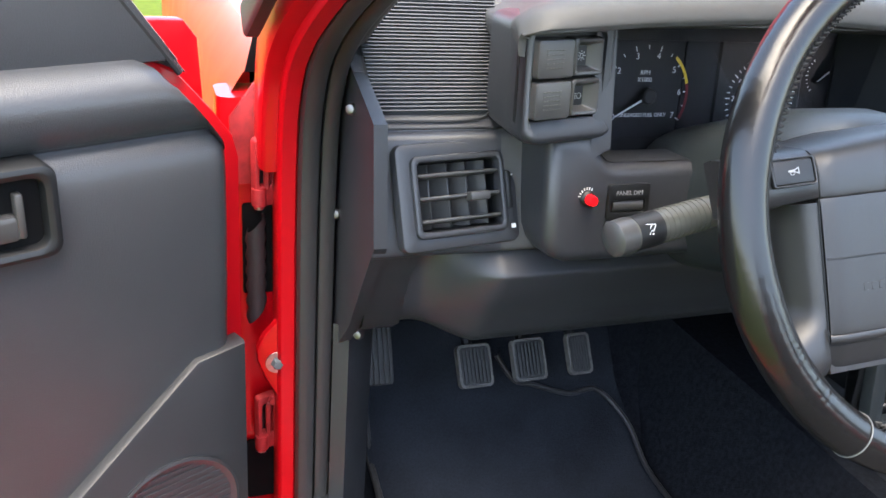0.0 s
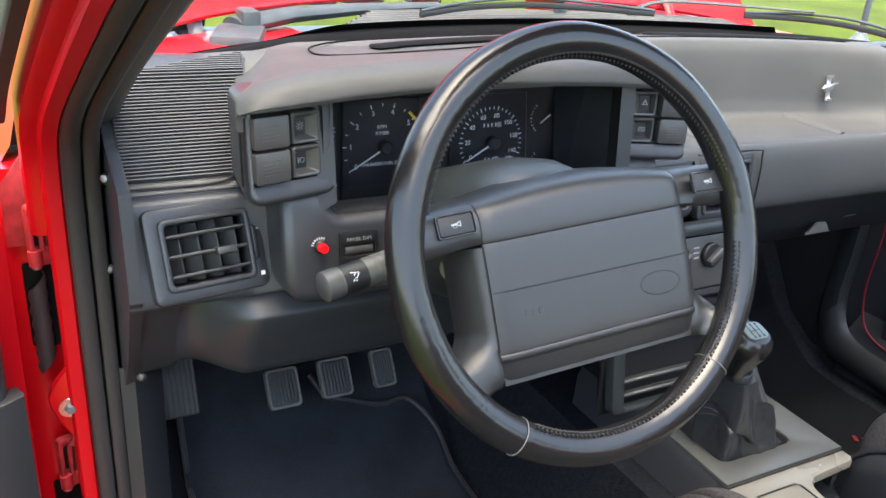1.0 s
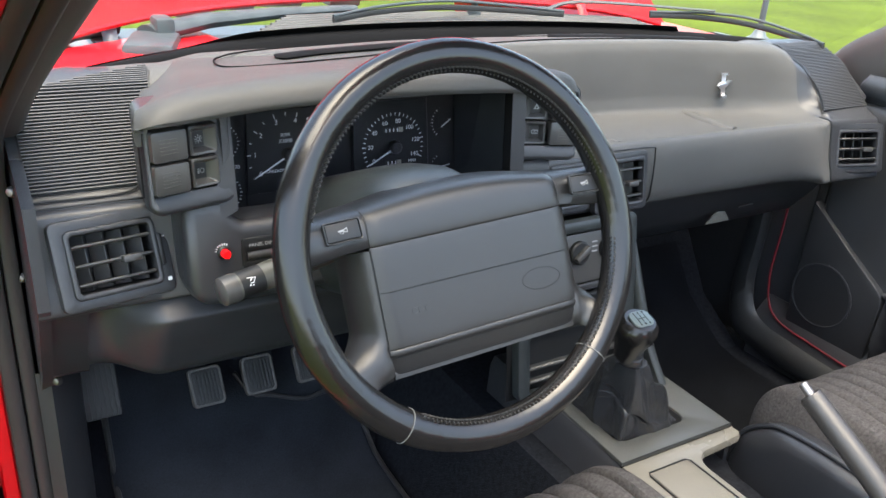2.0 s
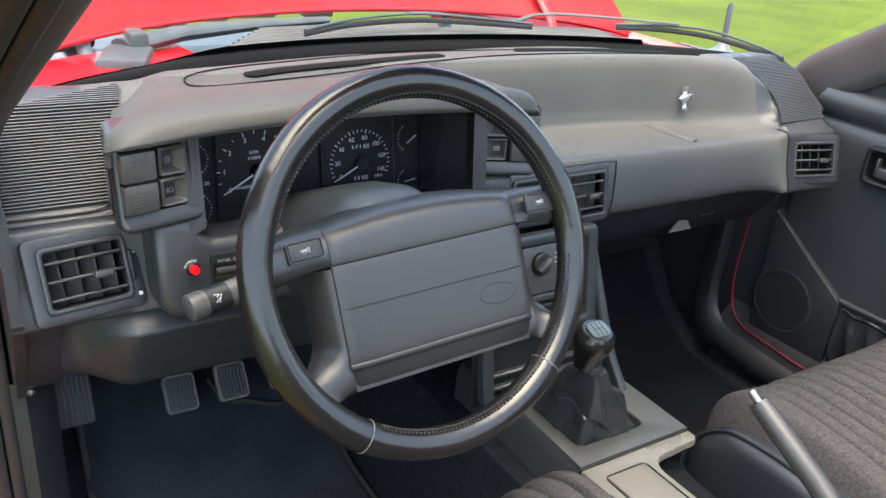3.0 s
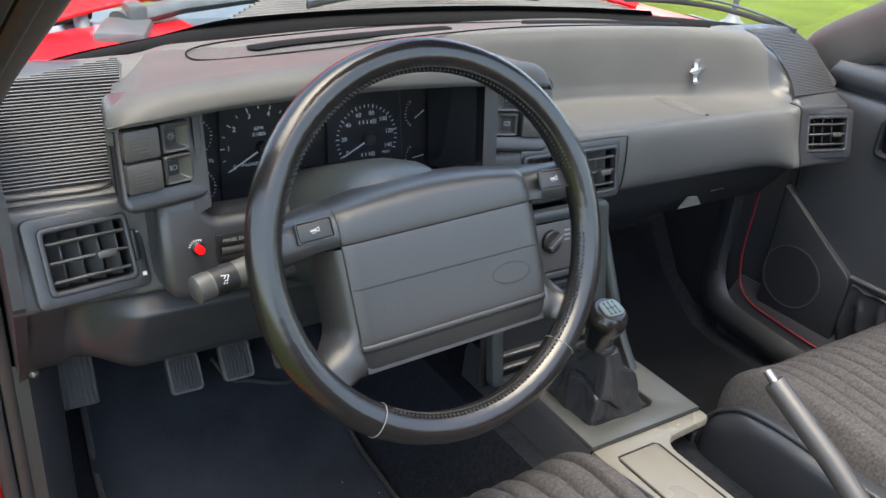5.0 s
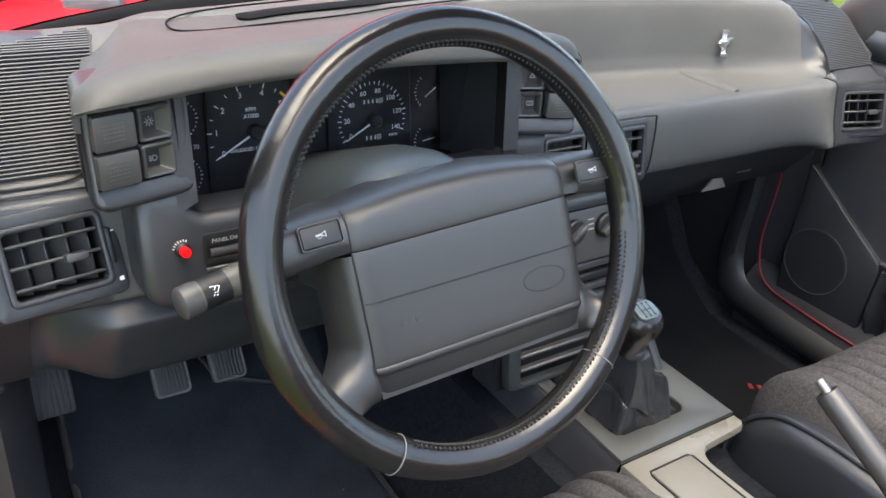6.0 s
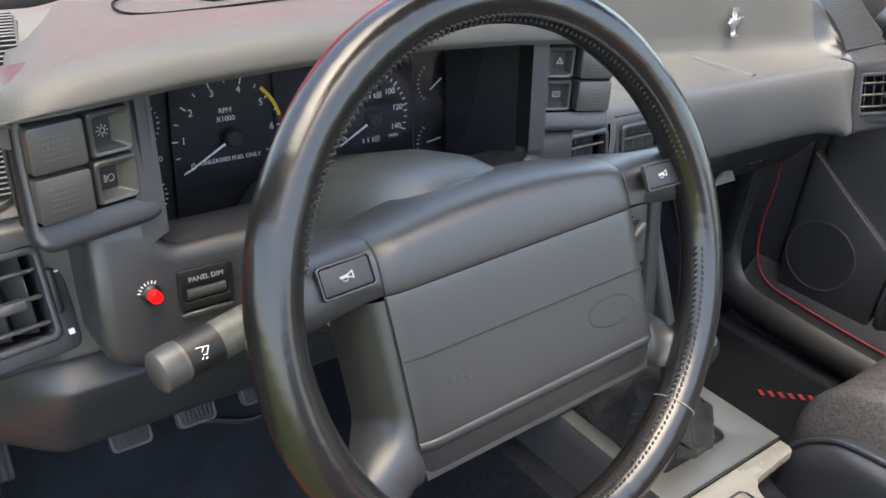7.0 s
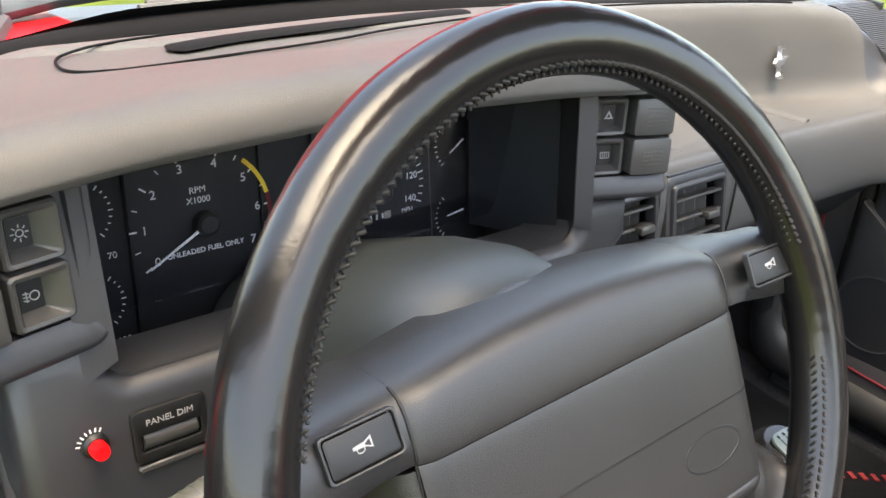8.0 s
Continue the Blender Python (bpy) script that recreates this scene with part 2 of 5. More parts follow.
def side(path, s, dx=0.0, dy=0.0):
    """A path of the left side, or (s = 1) its mirror image about the car's middle."""
    return [((x + dx) if s < 0 else 0.065 - x - dx, y + dy, z) for x, y, z in path]


car = thing("car_body", (0, 0.9, 0), "red painted car body with its bonnet raised", "car")
for s in (-1, 1):
    part("pillar", strip(side(SEAL_PATH, s, -0.0275, 0.022), (0.0100, 0, 0), (0, 0.022, 0.016)), RED, car)
    part("pillar_upper", strip(side(SEAL_PATH, s, -0.034, 0.036)[2:], (0.020, 0, 0), (0, 0.022, 0.016)), RED, car)
    part("hinge_pillar", strip(side(SEAL_PATH[:3] + [(-0.722, 0.362, 0.868)], s, -0.058, 0.085), (0.030, 0, 0), (0, 0.03, 0.0)), RED, car)
    seal = part("door_seal", strip(side(SEAL_PATH, s, -0.009, -0.004), (0.0095, 0, 0), (0, 0.012, 0.010), 60, 0.5), RUBBER, car, "black rubber door seal")
    part("seal_lip", strip(side(SEAL_PATH, s, 0.010, -0.002), (0.0085, 0, 0), (0, 0.011, 0.009), 60, 0.5), RUBBER, seal)
    part("pillar_trim", strip(side(TRIM_PATH if s < 0 else [(x - 0.012, y, z - 0.026) for x, y, z in TRIM_PATH], s), (0.022, 0, 0.004), (0, 0.02, 0.022) if s < 0 else (0, 0.03, 0.042), 40, 0.5), PILLARTRIM, car, "black moulded windscreen pillar trim")
    part("glass_channel", strip([p for p in side(SEAL_PATH, s, -0.069, 0.03)[4:]], (0.007, 0, 0), (0, 0.012, 0.012)), RUBBER, car)
    part("sill", span(*sorted((side([(-0.70, 0, 0)], s)[0][0], side([(-0.82, 0, 0)], s)[0][0])), -1.2, 0.40, 0.16, 0.33, 0.015), RED, car)
    part("fender", loft([[(side([(-x, 0, 0)], s)[0][0], y, z) for x, z in ((0.815, 0.45), (0.815, 0.75), (0.80, 0.86), (0.765, 0.915), (0.70, 0.93), (0.60, 0.935), (0.56, 0.90))] for y in (0.44, 0.7, 1.1, 1.6, 2.0)]), RED, car)
part("header", strip([(x, 0.18 - 0.5 * (x - 0.03) ** 2 * 2, 1.28) for x in (-0.6, -0.3, 0.03, 0.36, 0.66)], (0, 0.04, 0), (0, 0, 0.015)), RED, car)


VISOR_BACK = -0.09


def visor(x0, x1):
    """An unseen visor-shaped slab added behind the header to block light, following the header's bow."""
    rings = []
    for x in np.linspace(x0, x1, 14):
        e = min(x - x0, x1 - x) / (x1 - x0) * 14
        k = min(1, 0.55 + 0.45 * e)
        front = 0.165 - 1.0 * (x - 0.0325) ** 2 * 0.6
        mid, half = (front + VISOR_BACK) / 2, (front - VISOR_BACK) / 2 * k
        rings.append([(x, mid + half * c, 1.300 + 0.011 * k * h - 0.02 * (x - 0.0325) ** 2) for c, h in ((-1, 0), (-0.97, 0.8), (-0.8, 1), (0.8, 1), (0.97, 0.8), (1, 0), (0.97, -0.8), (0.8, -1), (-0.8, -1), (-0.97, -0.8))])
    return loft(rings, True, True)


# unseen slabs added to keep sky light off the wheel rim and dash
for x0, x1 in ((-0.56, 0.025), (0.04, 0.625)):
    vz = thing("unseen_visor", ((x0 + x1) / 2, 0.16, 1.30), "unseen grey padded visor added under the header to block light", "sun visor", "sun visors")
    part("pad", visor(x0, x1), HEADLINER, vz)
    part("pivot_rod", tube([(x0 if x0 < 0 else x1, 0.12, 1.29), (x0 + 0.12 if x0 < 0 else x1 - 0.12, 0.15, 1.295)], 0.005, 10), PLASTIC_DARK, vz)
part("firewall", span(-0.74, 0.78, 0.70, 0.74, 0.2, 0.93), CARPET, car)
part("cowl_side", loft([[(x, ywin(x) + 0.02 + d, z) for x in np.linspace(-0.74, -0.34, 10)] for d, z in ((0, 0.935), (0.12, 0.942), (0.24, 0.935), (0.26, 0.90))]), RED, car)


def bonnet_edge(x):
    return 0.955 - 0.40 * (x - 0.03) ** 2


def bonnet():
    rows = []
    for i in range(13):
        d = 1.25 * i / 12
        rows.append([(0.0325 + 0.655 * u * (1 - 0.05 * d), bonnet_edge(0.655 * u) + 0.74 * d, 0.984 - 0.022 * u * u + 0.62 * d - 0.02 * u ** 6) for u in np.linspace(-1, 1, 29)])
    top = loft(rows)
    bmesh.ops.solidify(top, geom=top.faces[:], thickness=0.008)
    lid = part("bonnet", top, RED, car, "raised red bonnet")
    part("bonnet_lip", tube([(0.0325 + 0.65 * u, bonnet_edge(0.65 * u) + 0.004, 0.980 - 0.022 * u * u - 0.02 * u ** 6) for u in np.linspace(-1, 1, 30)], 0.006, 8), RED, lid)
    part("bonnet_strut", tube([(0.40, 1.02, 1.02), (0.36, 1.35, 1.33), (0.345, 1.5, 1.46)], 0.008, 10), STEEL, lid, "pale bonnet strut")


bonnet()
cowl = part("cowl_panel", loft([[(x, ywin(x) + d, z) for x in np.linspace(-0.38 + 1.05 * d, 0.56, 20)] for d, z in ((0.015, 0.945), (0.03, 0.950), (0.15, 0.958), (0.19, 0.950))]), COWL, car, "grey louvred cowl panel")
for i in range(10):
    part("louvre", tube([(x, ywin(x) + 0.035 + 0.015 * i, 0.955 + 0.001 * i) for x in np.linspace(-0.34 + 0.0155 * i, 0.52, 16)], 0.004, 6), COWL, cowl)
part("engine_bay", span(-0.62, 0.62, 0.95, 1.6, 0.45, 0.82, 0.02), GREY, car, "grey engine bay")

windscreen = part("windscreen", loft([[(x * (1 - 0.14 * f), ywin(x) + 0.03 - 0.5 * f, 0.965 + 0.31 * f) for x in np.linspace(-0.71, 0.71, 21)] for f in (0, 0.25, 0.5, 0.75, 1)]), GLASS, car, "clear windscreen glass")
windscreen.visible_shadow = False
frit = []
for x in np.linspace(-0.70, 0.70, 57):
    top = 0.955 + 0.021 * ease(-0.46, -0.32, x) * (1 - ease(0.50, 0.53, x))
    frit.append([(x * (1 - 0.14 * f), ywin(x) + 0.026 - 0.5 * f, 0.965 + 0.31 * f) for f in np.linspace(-0.06, (top - 0.965) / 0.31, 5)])
part("glass_border", loft(frit), BLACK, car, "black painted border of the windscreen")
part("windscreen_seal", tube([(x, ywin(x) + 0.016, 0.951) for x in np.linspace(-0.70, 0.70, 40)], [float(0.013 + 0.011 * ease(-0.5, -0.3, x)) for x in np.linspace(-0.70, 0.70, 40)], 10, flat=0.62), BLACK, car, "black windscreen seal")

# ---- interior shell ----
solid("floor", span(-0.74, 0.81, -1.4, 0.74, 0.22, 0.28, 0.0), CARPET, "dark blue-black carpet on the car floor", "carpet", kind="structure")
solid("toe_board", loft([[(x, y, z) for x in (-0.72, -0.3, 0.3, 0.72)] for y, z in ((0.44, 0.28), (0.56, 0.36), (0.68, 0.55))]), CARPET, "dark carpet on the sloping toe board", "carpet", kind="structure")


# ---- dashboard ----
dash = thing("dashboard", (0, 0.4, 0.6), "dark grey vinyl dashboard with padded top", "dashboard")
YC = lambda x: 0.445 - 0.5 * max(0, x - 0.15) ** 2


def sloped(x):
    w = ywin(x)
    top = []
    for f in (1.0, 0.8, 0.6, 0.45, 0.3, 0.18, 0.08, 0.0):
        y = lerp(0.275, w, f)
        z = 0.884 + 0.744 * (y - 0.275)
        cap = 0.982 - 0.30 * max(0, y - 0.44)
        top.append((y, min(z, cap)))
    return top + [(0.262, 0.877), (0.252, 0.872), (0.247, 0.85), (0.239, 0.815), (0.228, 0.785), (0.229, 0.772), (0.26, 0.766), (0.34, 0.76)]


def recessed(x):
    c, w = YC(x), ywin(x)
    return [(w, 0.948 + 0.014 * ease(0.0, 0.4, x)), (lerp(c, w, 0.45), 0.975), (c + 0.012, 0.987), (c - 0.006, 0.979), (c - 0.013, 0.955), (c - 0.018, 0.915), (c - 0.023, 0.885), (c - 0.04, 0.869),
            (0.30, 0.864), (0.272, 0.873), (0.256, 0.874), (0.246, 0.855), (0.243, 0.815), (0.248, 0.786), (0.268, 0.772), (0.34, 0.765)]


VENTS = (facing(-0.622, 0.240, 0.825, 22, 8), facing(0.634, 0.2405, 0.818, 16, -15), facing(0.083, 0.247, 0.820, 10), facing(-0.018, 0.247, 0.826, 10))


TRAY_ENDS = (0.53, 0.53, 0.545, 0.574, 0.596, 0.600, 0.594, 0.578, 0.560, 0.552, 0.55, 0.55, 0.55, 0.55, 0.55, 0.55)


def dash_line(x):
    """The dash's section at x: the tray's, run along quarter circles into the sloping ends."""
    out = []
    for a, b, end in zip(sloped(x), recessed(x), TRAY_ENDS):
        u = min(1, max(0, (x - end + 0.120) / 0.120))
        t = ease(-0.53, -0.45, x) * math.sqrt(1 - u * u)
        out.append((lerp(a[0], b[0], t), lerp(a[1], b[1], t) - 0.011 * max(0, x + 0.1)))
    return out


def dash_shell():
    rings = []
    for x in np.concatenate([np.linspace(-0.70, -0.53, 22), np.linspace(-0.515, 0.42, 86), np.linspace(0.43, 0.60, 60), np.linspace(0.605, 0.722, 26)]):
        line = [(x, q, r) for q, r in dash_line(x)]
        back = 0.05 * max(0, (x - 0.682) / 0.038) ** 2 - 0.12 * max(0, min(x, 0.69) - 0.60)
        rings.append(smooth_line([(p, q + back * ease(0.300, 0.262, q), r) for p, q, r in line], 61))
    bm = loft(rings, False)
    cut = []
    for m in VENTS:
        inv = m.inverted()
        for f in bm.faces:
            p = inv @ f.calc_center_median()
            if abs(p.x) < 0.044 and abs(p.y) < 0.034 and abs(p.z) < 0.05:
                cut.append(f)
    for f in bm.faces:
        p = f.calc_center_median()
        if -0.500 < p.x < -0.140 and 0.235 < p.y < 0.33 and p.z > 0.845:
            cut.append(f)
    bmesh.ops.delete(bm, geom=list(set(cut)), context="FACES")
    return bm


top_pad = part("top_pad", dash_shell(), VINYL, dash, smooth=60)
top_pad.data.materials.append(PLASTIC)
for p in top_pad.data.polygons:
    p.material_index = 1 if (p.center.x > 0.564 or p.center.x < -0.575) else 0


@functools.lru_cache(None)
def dash_curve(x):
    return [(p.y, p.z) for p in smooth_line([(0, q, r) for q, r in dash_line(x)], 61)][:34]


def dash_top(x, y):
    """The height of the dash top at (x, y)."""
    line = dash_curve(round(float(x), 3))
    for (y1, z1), (y0, z0) in zip(line, line[1:]):
        if y0 <= y <= y1:
            return lerp(z0, z1, (y - y0) / max(1e-6, y1 - y0))
    return line[0][1] if y > line[0][0] else line[-1][1]


def grille_row(x0, x1, skew, f):
    left = x0 < 0
    y = lerp(0.279, 0.416 if left else 0.404, f)
    lim = 0.72
    while ywin(lim) < y - 0.004 and lim > 0.5:
        lim -= 0.004
    a = max(x0, -0.667 + (y - 0.387) / 0.24) if left else x0 + 0.036 * math.sin(math.pi * min(1, 0.12 + f * 0.95))
    return max(a, -lim), min(x1 + skew * (f ** 0.6 if left else f), lim), y


def grille(x0, x1, skew, n=36):
    """Fine slats over a loudspeaker, following the sloping corner of the dash."""
    bms = []
    for i in range(n):
        a, b, y = grille_row(x0, x1, skew, i / (n - 1))
        z = dash_top((a + b) / 2, y) + 0.0030
        bms.append(box(b - a, 0.0015, 0.0046, 0, m=Matrix.Translation(((a + b) / 2, y, z)) @ Matrix.Rotation(radians(30), 4, "X")))
    return join(*bms)


def grille_bed(x0, x1, skew, n=24):
    rows = []
    for i in range(n):
        a, b, y = grille_row(x0 - 0.002, x1 + 0.002, skew, i / (n - 1))
        rows.append([(lerp(a, b, k / 6), y, dash_top(lerp(a, b, k / 6), y) + 0.0018) for k in range(7)])
    return loft(rows)


for x0, x1, skew, count in ((-0.688, -0.577, 0.040, 40), (0.562, 0.698, 0.032, 48)):
    g = part("speaker_grille", grille(x0, x1, skew, count), GRILLE, dash, "black slatted speaker grille", 0)
    # near-black sheet just over the shell gives the shade between slats
    part("slat_gap_shade", grille_bed(x0, x1, skew), PLASTIC_DARK, g)


def vent(m, w, h, parent, ow, oh, flip=1):
    fr = part("air_vent", plate(rounded(ow, oh, 0.008), 0.012, 0.003, m @ Matrix.Translation((0, 0, -0.004)), [rounded(w + 0.004, h + 0.004, 0.006)]), PLASTIC, parent, "black louvred air vent")
    part("vent_rim", plate(rounded(w + 0.012, h + 0.012, 0.007), 0.018, 0.0025, m @ Matrix.Translation((0, 0, -0.006)), [rounded(w, h, 0.004)]), PLASTIC, fr)
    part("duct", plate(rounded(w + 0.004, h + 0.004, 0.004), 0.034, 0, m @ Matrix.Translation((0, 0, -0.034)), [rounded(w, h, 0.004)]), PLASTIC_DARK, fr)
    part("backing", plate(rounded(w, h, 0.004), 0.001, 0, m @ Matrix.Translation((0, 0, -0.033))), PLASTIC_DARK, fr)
    for i in range(3):
        # paler switch plastic puts the light on the louvre tops into the colour
        part("louvre", box(w, 0.0035, 0.013, 0.0012, 1, m @ Matrix.Translation((0, h * (-0.36 + 0.33 * i), 0.0035)) @ Matrix.Rotation(radians(-8), 4, "X")), SWITCH, fr)
    for i in range(4):
        part("fin", box(0.0022, h - 0.002, 0.020, 0.0008, 1, m @ Matrix.Translation((w * (-0.36 + 0.24 * i), 0, -0.014)) @ Matrix.Rotation(radians(38 * flip), 4, "Y")), SWITCH, fr)
    part("knob", box(0.020, 0.008, 0.014, 0.002, 2, m @ Matrix.Translation((w * 0.2, -h * 0.04, 0.011))), SWITCH, fr)
    return fr


LV = VENTS[0]
left_vent = vent(LV, 0.080, 0.060, dash, 0.117, 0.094)
vent(VENTS[1], 0.080, 0.054, dash, 0.116, 0.088, -1)
vent(VENTS[2], 0.076, 0.060, dash, 0.100, 0.088)
vent(VENTS[3], 0.056, 0.052, dash, 0.074, 0.078)
# thumb wheel and marks beside the driver's vent
part("thumb_wheel", box(0.006, 0.034, 0.012, 0.002, 2, LV @ Matrix.Translation((0.0475, 0, 0.008))), PLASTIC_DARK, left_vent)
for y, w in ((0.034, 0.0040), (0.013, 0.0055), (-0.033, 0.0040)):
    part("mark", box(w, 0.0040 if w < 0.005 else 0.0014, 0.002, 0, m=LV @ Matrix.Translation((0.0515, y, 0.0085))), WHITE, left_vent)

part("end_panel", moved(plate([(0.24, 0.89), (0.222, 0.785), (0.30, 0.665), (0.352, 0.612), (0.40, 0.612), (0.42, 0.95)], 0.012, 0, None), Matrix(((0, 0, 1, -0.70), (1, 0, 0, 0), (0, 1, 0, 0), (0, 0, 0, 1)))), PLASTIC, dash)
part("lower_panel", loft([[(x, y, z) for x in (-0.689, -0.685, -0.655, -0.651)] for y, z in ((0.232, 0.775), (0.262, 0.74), (0.29, 0.67), (0.31, 0.655), (0.36, 0.65))]), PLASTIC, dash)


def knee_panel():
    rings = []
    for x in list(np.linspace(-0.652, -0.560, 24)) + list(np.linspace(-0.55, -0.20, 16)):
        t = ease(-0.640, -0.572, x)
        a = ((0.28, 0.785), (0.268, 0.765), (0.270, 0.745), (0.272, 0.72), (0.28, 0.69), (0.30, 0.668), (0.34, 0.66))
        b = ((0.275, 0.795), (0.245, 0.778), (0.217, 0.757), (0.215, 0.744), (0.238, 0.70), (0.272, 0.652), (0.35, 0.645))
        rings.append([(x, lerp(p[0], q[0], t), lerp(p[1], q[1], t)) for p, q in zip(a, b)])
    return loft([[Vector(p) for p in smooth_line(r, 31)] for r in rings])


part("knee_panel", knee_panel(), PLASTIC, dash, smooth=85)


# ---- instrument binnacle ----
def brow():
    rings = []
    for u in np.linspace(-1, 1, 61):
        e = abs(u)
        r = max(0, (e - 0.90) / 0.10)
        fall = 1 - math.sqrt(max(0, 1 - r * r))
        xf, xb = -0.3315 + 0.2665 * u, -0.314 + 0.222 * u
        l, z = 0.190 - 0.014 * ease(0.5, 1.0, e) + 0.014 * fall, 1.0135 - 0.014 * e ** 1.5 - 0.009 * fall
        low = lerp(0.986, 0.975, e) - 0.004 * fall
        sec = ((0.452, 0.978), (0.440, 0.985), (0.385, 0.9865), (0.345, lerp(0.986, z, 0.3)), (0.30, lerp(0.986, z, 0.62)), (l + 0.06, z - 0.003), (l + 0.035, z), (l + 0.018, z - 0.002), (l + 0.007, z - 0.008), (l + 0.001, z - 0.018), (l + 0.002, low + 0.004), (l + 0.014, low), (0.30, 0.965), (0.445, 0.960))
        sink = 0.021 * ease(-0.80, -1.0, u)
        rings.append([Vector((lerp(xf, xb, (y - l) / (0.445 - l)), y, q - sink * (lerp(0.25, 1, ease(0.20, 0.31, y)) if i < 9 else 0.0))) for i, (y, q) in enumerate(sec)])
    rings = [smooth_line(q, 40) for q in rings]
    for end, s in ((0, -1), (-1, 1)):
        wall = [[Vector((p.x + s * (dx if i < 26 else -0.012), p.y, min(p.z - dz, lim))) for i, p in enumerate(rings[end])] for dx, dz, lim in ((0.002, 0.004, 2), (0.0025, 0.010, 2), (0.001, 0.018, 2))]
        rings = wall[::-1] + rings if s < 0 else rings + wall
    return loft(rings, True)


hood = part("instrument_hood", brow(), HOODVINYL, dash, "padded hood over the instruments", 60)
FASCIA = facing(-0.33, 0.218, 0.885, 6)
fascia_line = [(-0.228, -0.085), (-0.224, -0.098), (-0.216, -0.107), (-0.204, -0.112), (0.16, -0.112), (0.24, -0.03), (0.24, 0.004), (0.186, 0.004), (0.186, 0.108), (-0.184, 0.108), (-0.184, 0.004), (-0.228, 0.004)]
opening = [(x + 0.0015, y + 0.038) for x, y in rounded(0.357, 0.120, 0.014)]
fascia = part("fascia", plate(fascia_line, 0.056, 0.013, FASCIA @ Matrix.Translation((0, 0, -0.030)), [opening], 5), PLASTIC, dash)
lower = FASCIA.inverted()
for v in fascia.data.vertices:
    q = lower @ v.co
    if q.x < -0.15:
        q.z -= 0.012 * ease(-0.03, 0.03, q.y)
        v.co = FASCIA @ q
ring0 = [FASCIA @ Vector((x, y, 0.018 - 0.012 * ease(-0.03, 0.03, y) * (x < -0.15))) for x, y in opening]
ring1 = [FASCIA @ Vector((x * 0.99, y * 0.99 + 0.004 - 0.045 * ease(0.02, -0.02, y), -0.085)) for x, y in opening]
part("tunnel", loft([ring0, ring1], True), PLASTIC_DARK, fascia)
part("gauge_panel", plate(rounded(0.385, 0.180, 0.01), 0.002, 0, FASCIA @ Matrix.Translation((0, 0.013, -0.088))), GAUGE, fascia)

def pod_skin(m, s):
    """One housing: walls running back into the dash, a rounded front that swells into a ledge below, and the well for the switches."""
    rings = []
    for d in (0.09, 0.06, 0.03, 0.0, -0.008):
        rings.append([m @ Vector((x + s * (0.004 + 0.36 * max(0, d)), y - 0.004, -d)) for x, y in rounded(0.097, 0.106, 0.013)])
    for inset, z in ((0.0, 0.003), (0.0012, 0.008), (0.004, 0.0115), (0.008, 0.0125)):
        rings.append([m @ Vector((x + s * 0.004, y - 0.004, z + (0.007 if z > 0.005 else 0.005) * ease(-0.037, -0.043, y))) for x, y in rounded(0.097 - 2 * inset * 0.5, 0.106 - 2 * inset, 0.013 - inset * 0.6)])
    for z in (0.012, -0.006):
        rings.append([m @ Vector((x, y + 0.001, z)) for x, y in rounded(0.083, 0.074, 0.005)])
    return loft(rings, True)


def button_cup(m, s):
    """A square push button: a bevelled rim and four slopes running down to a small face."""
    rings = []
    for w, h, z, r, dx in ((0.033, 0.0325, -0.004, 0.003, 0), (0.0335, 0.033, 0.010, 0.003, 0), (0.0325, 0.032, 0.0135, 0.003, 0), (0.0300, 0.0295, 0.0148, 0.0028, 0), (0.0262, 0.0255, 0.0142, 0.0022, 0), (0.0135, 0.0175, 0.0052, 0.001, -s * 0.0025)):
        rings.append([m @ Vector((x + dx, y, z)) for x, y in rounded(w, h, r)])
    return loft(rings, True, True)


POD_L = facing(-0.553, 0.207, 0.939, 4, 13) @ Matrix.Scale(0.94, 4)
POD_R = facing(-0.0965, 0.2085, 0.940, 4, -20) @ Matrix.Scale(0.90, 4)
for m, s in ((POD_L, 1), (POD_R, -1)):
    pod = part("switch_pod", pod_skin(m, s), PLASTIC, dash, "rounded black switch housing", 50)
    part("backing", plate(rounded(0.09, 0.08, 0.004), 0.003, 0, m @ Matrix.Translation((0, 0, -0.004))), PLASTIC_DARK, pod)
    for j in (-1, 1):
        part("rocker", plate(rounded(0.039, 0.032, 0.003), 0.020, 0.0015, m @ Matrix.Translation((-s * 0.021, j * 0.0175, 0))), SWITCH, pod)
        part("button", button_cup(m @ Matrix.Translation((s * 0.020, j * 0.0175, 0)), s), SWITCH, pod, smooth=35)

# ---- steering wheel ----
WHEEL = Matrix.Translation((-0.338, -0.003, 0.893)) @ Matrix.Rotation(radians(90 - 23.4), 4, "X") @ Matrix.Rotation(radians(4.4), 4, "Z")
wheel = thing("steering_wheel", (-0.338, -0.003, 0.893), "black leather steering wheel with a grey airbag pad", "steering wheel")
RIM = 0.1795


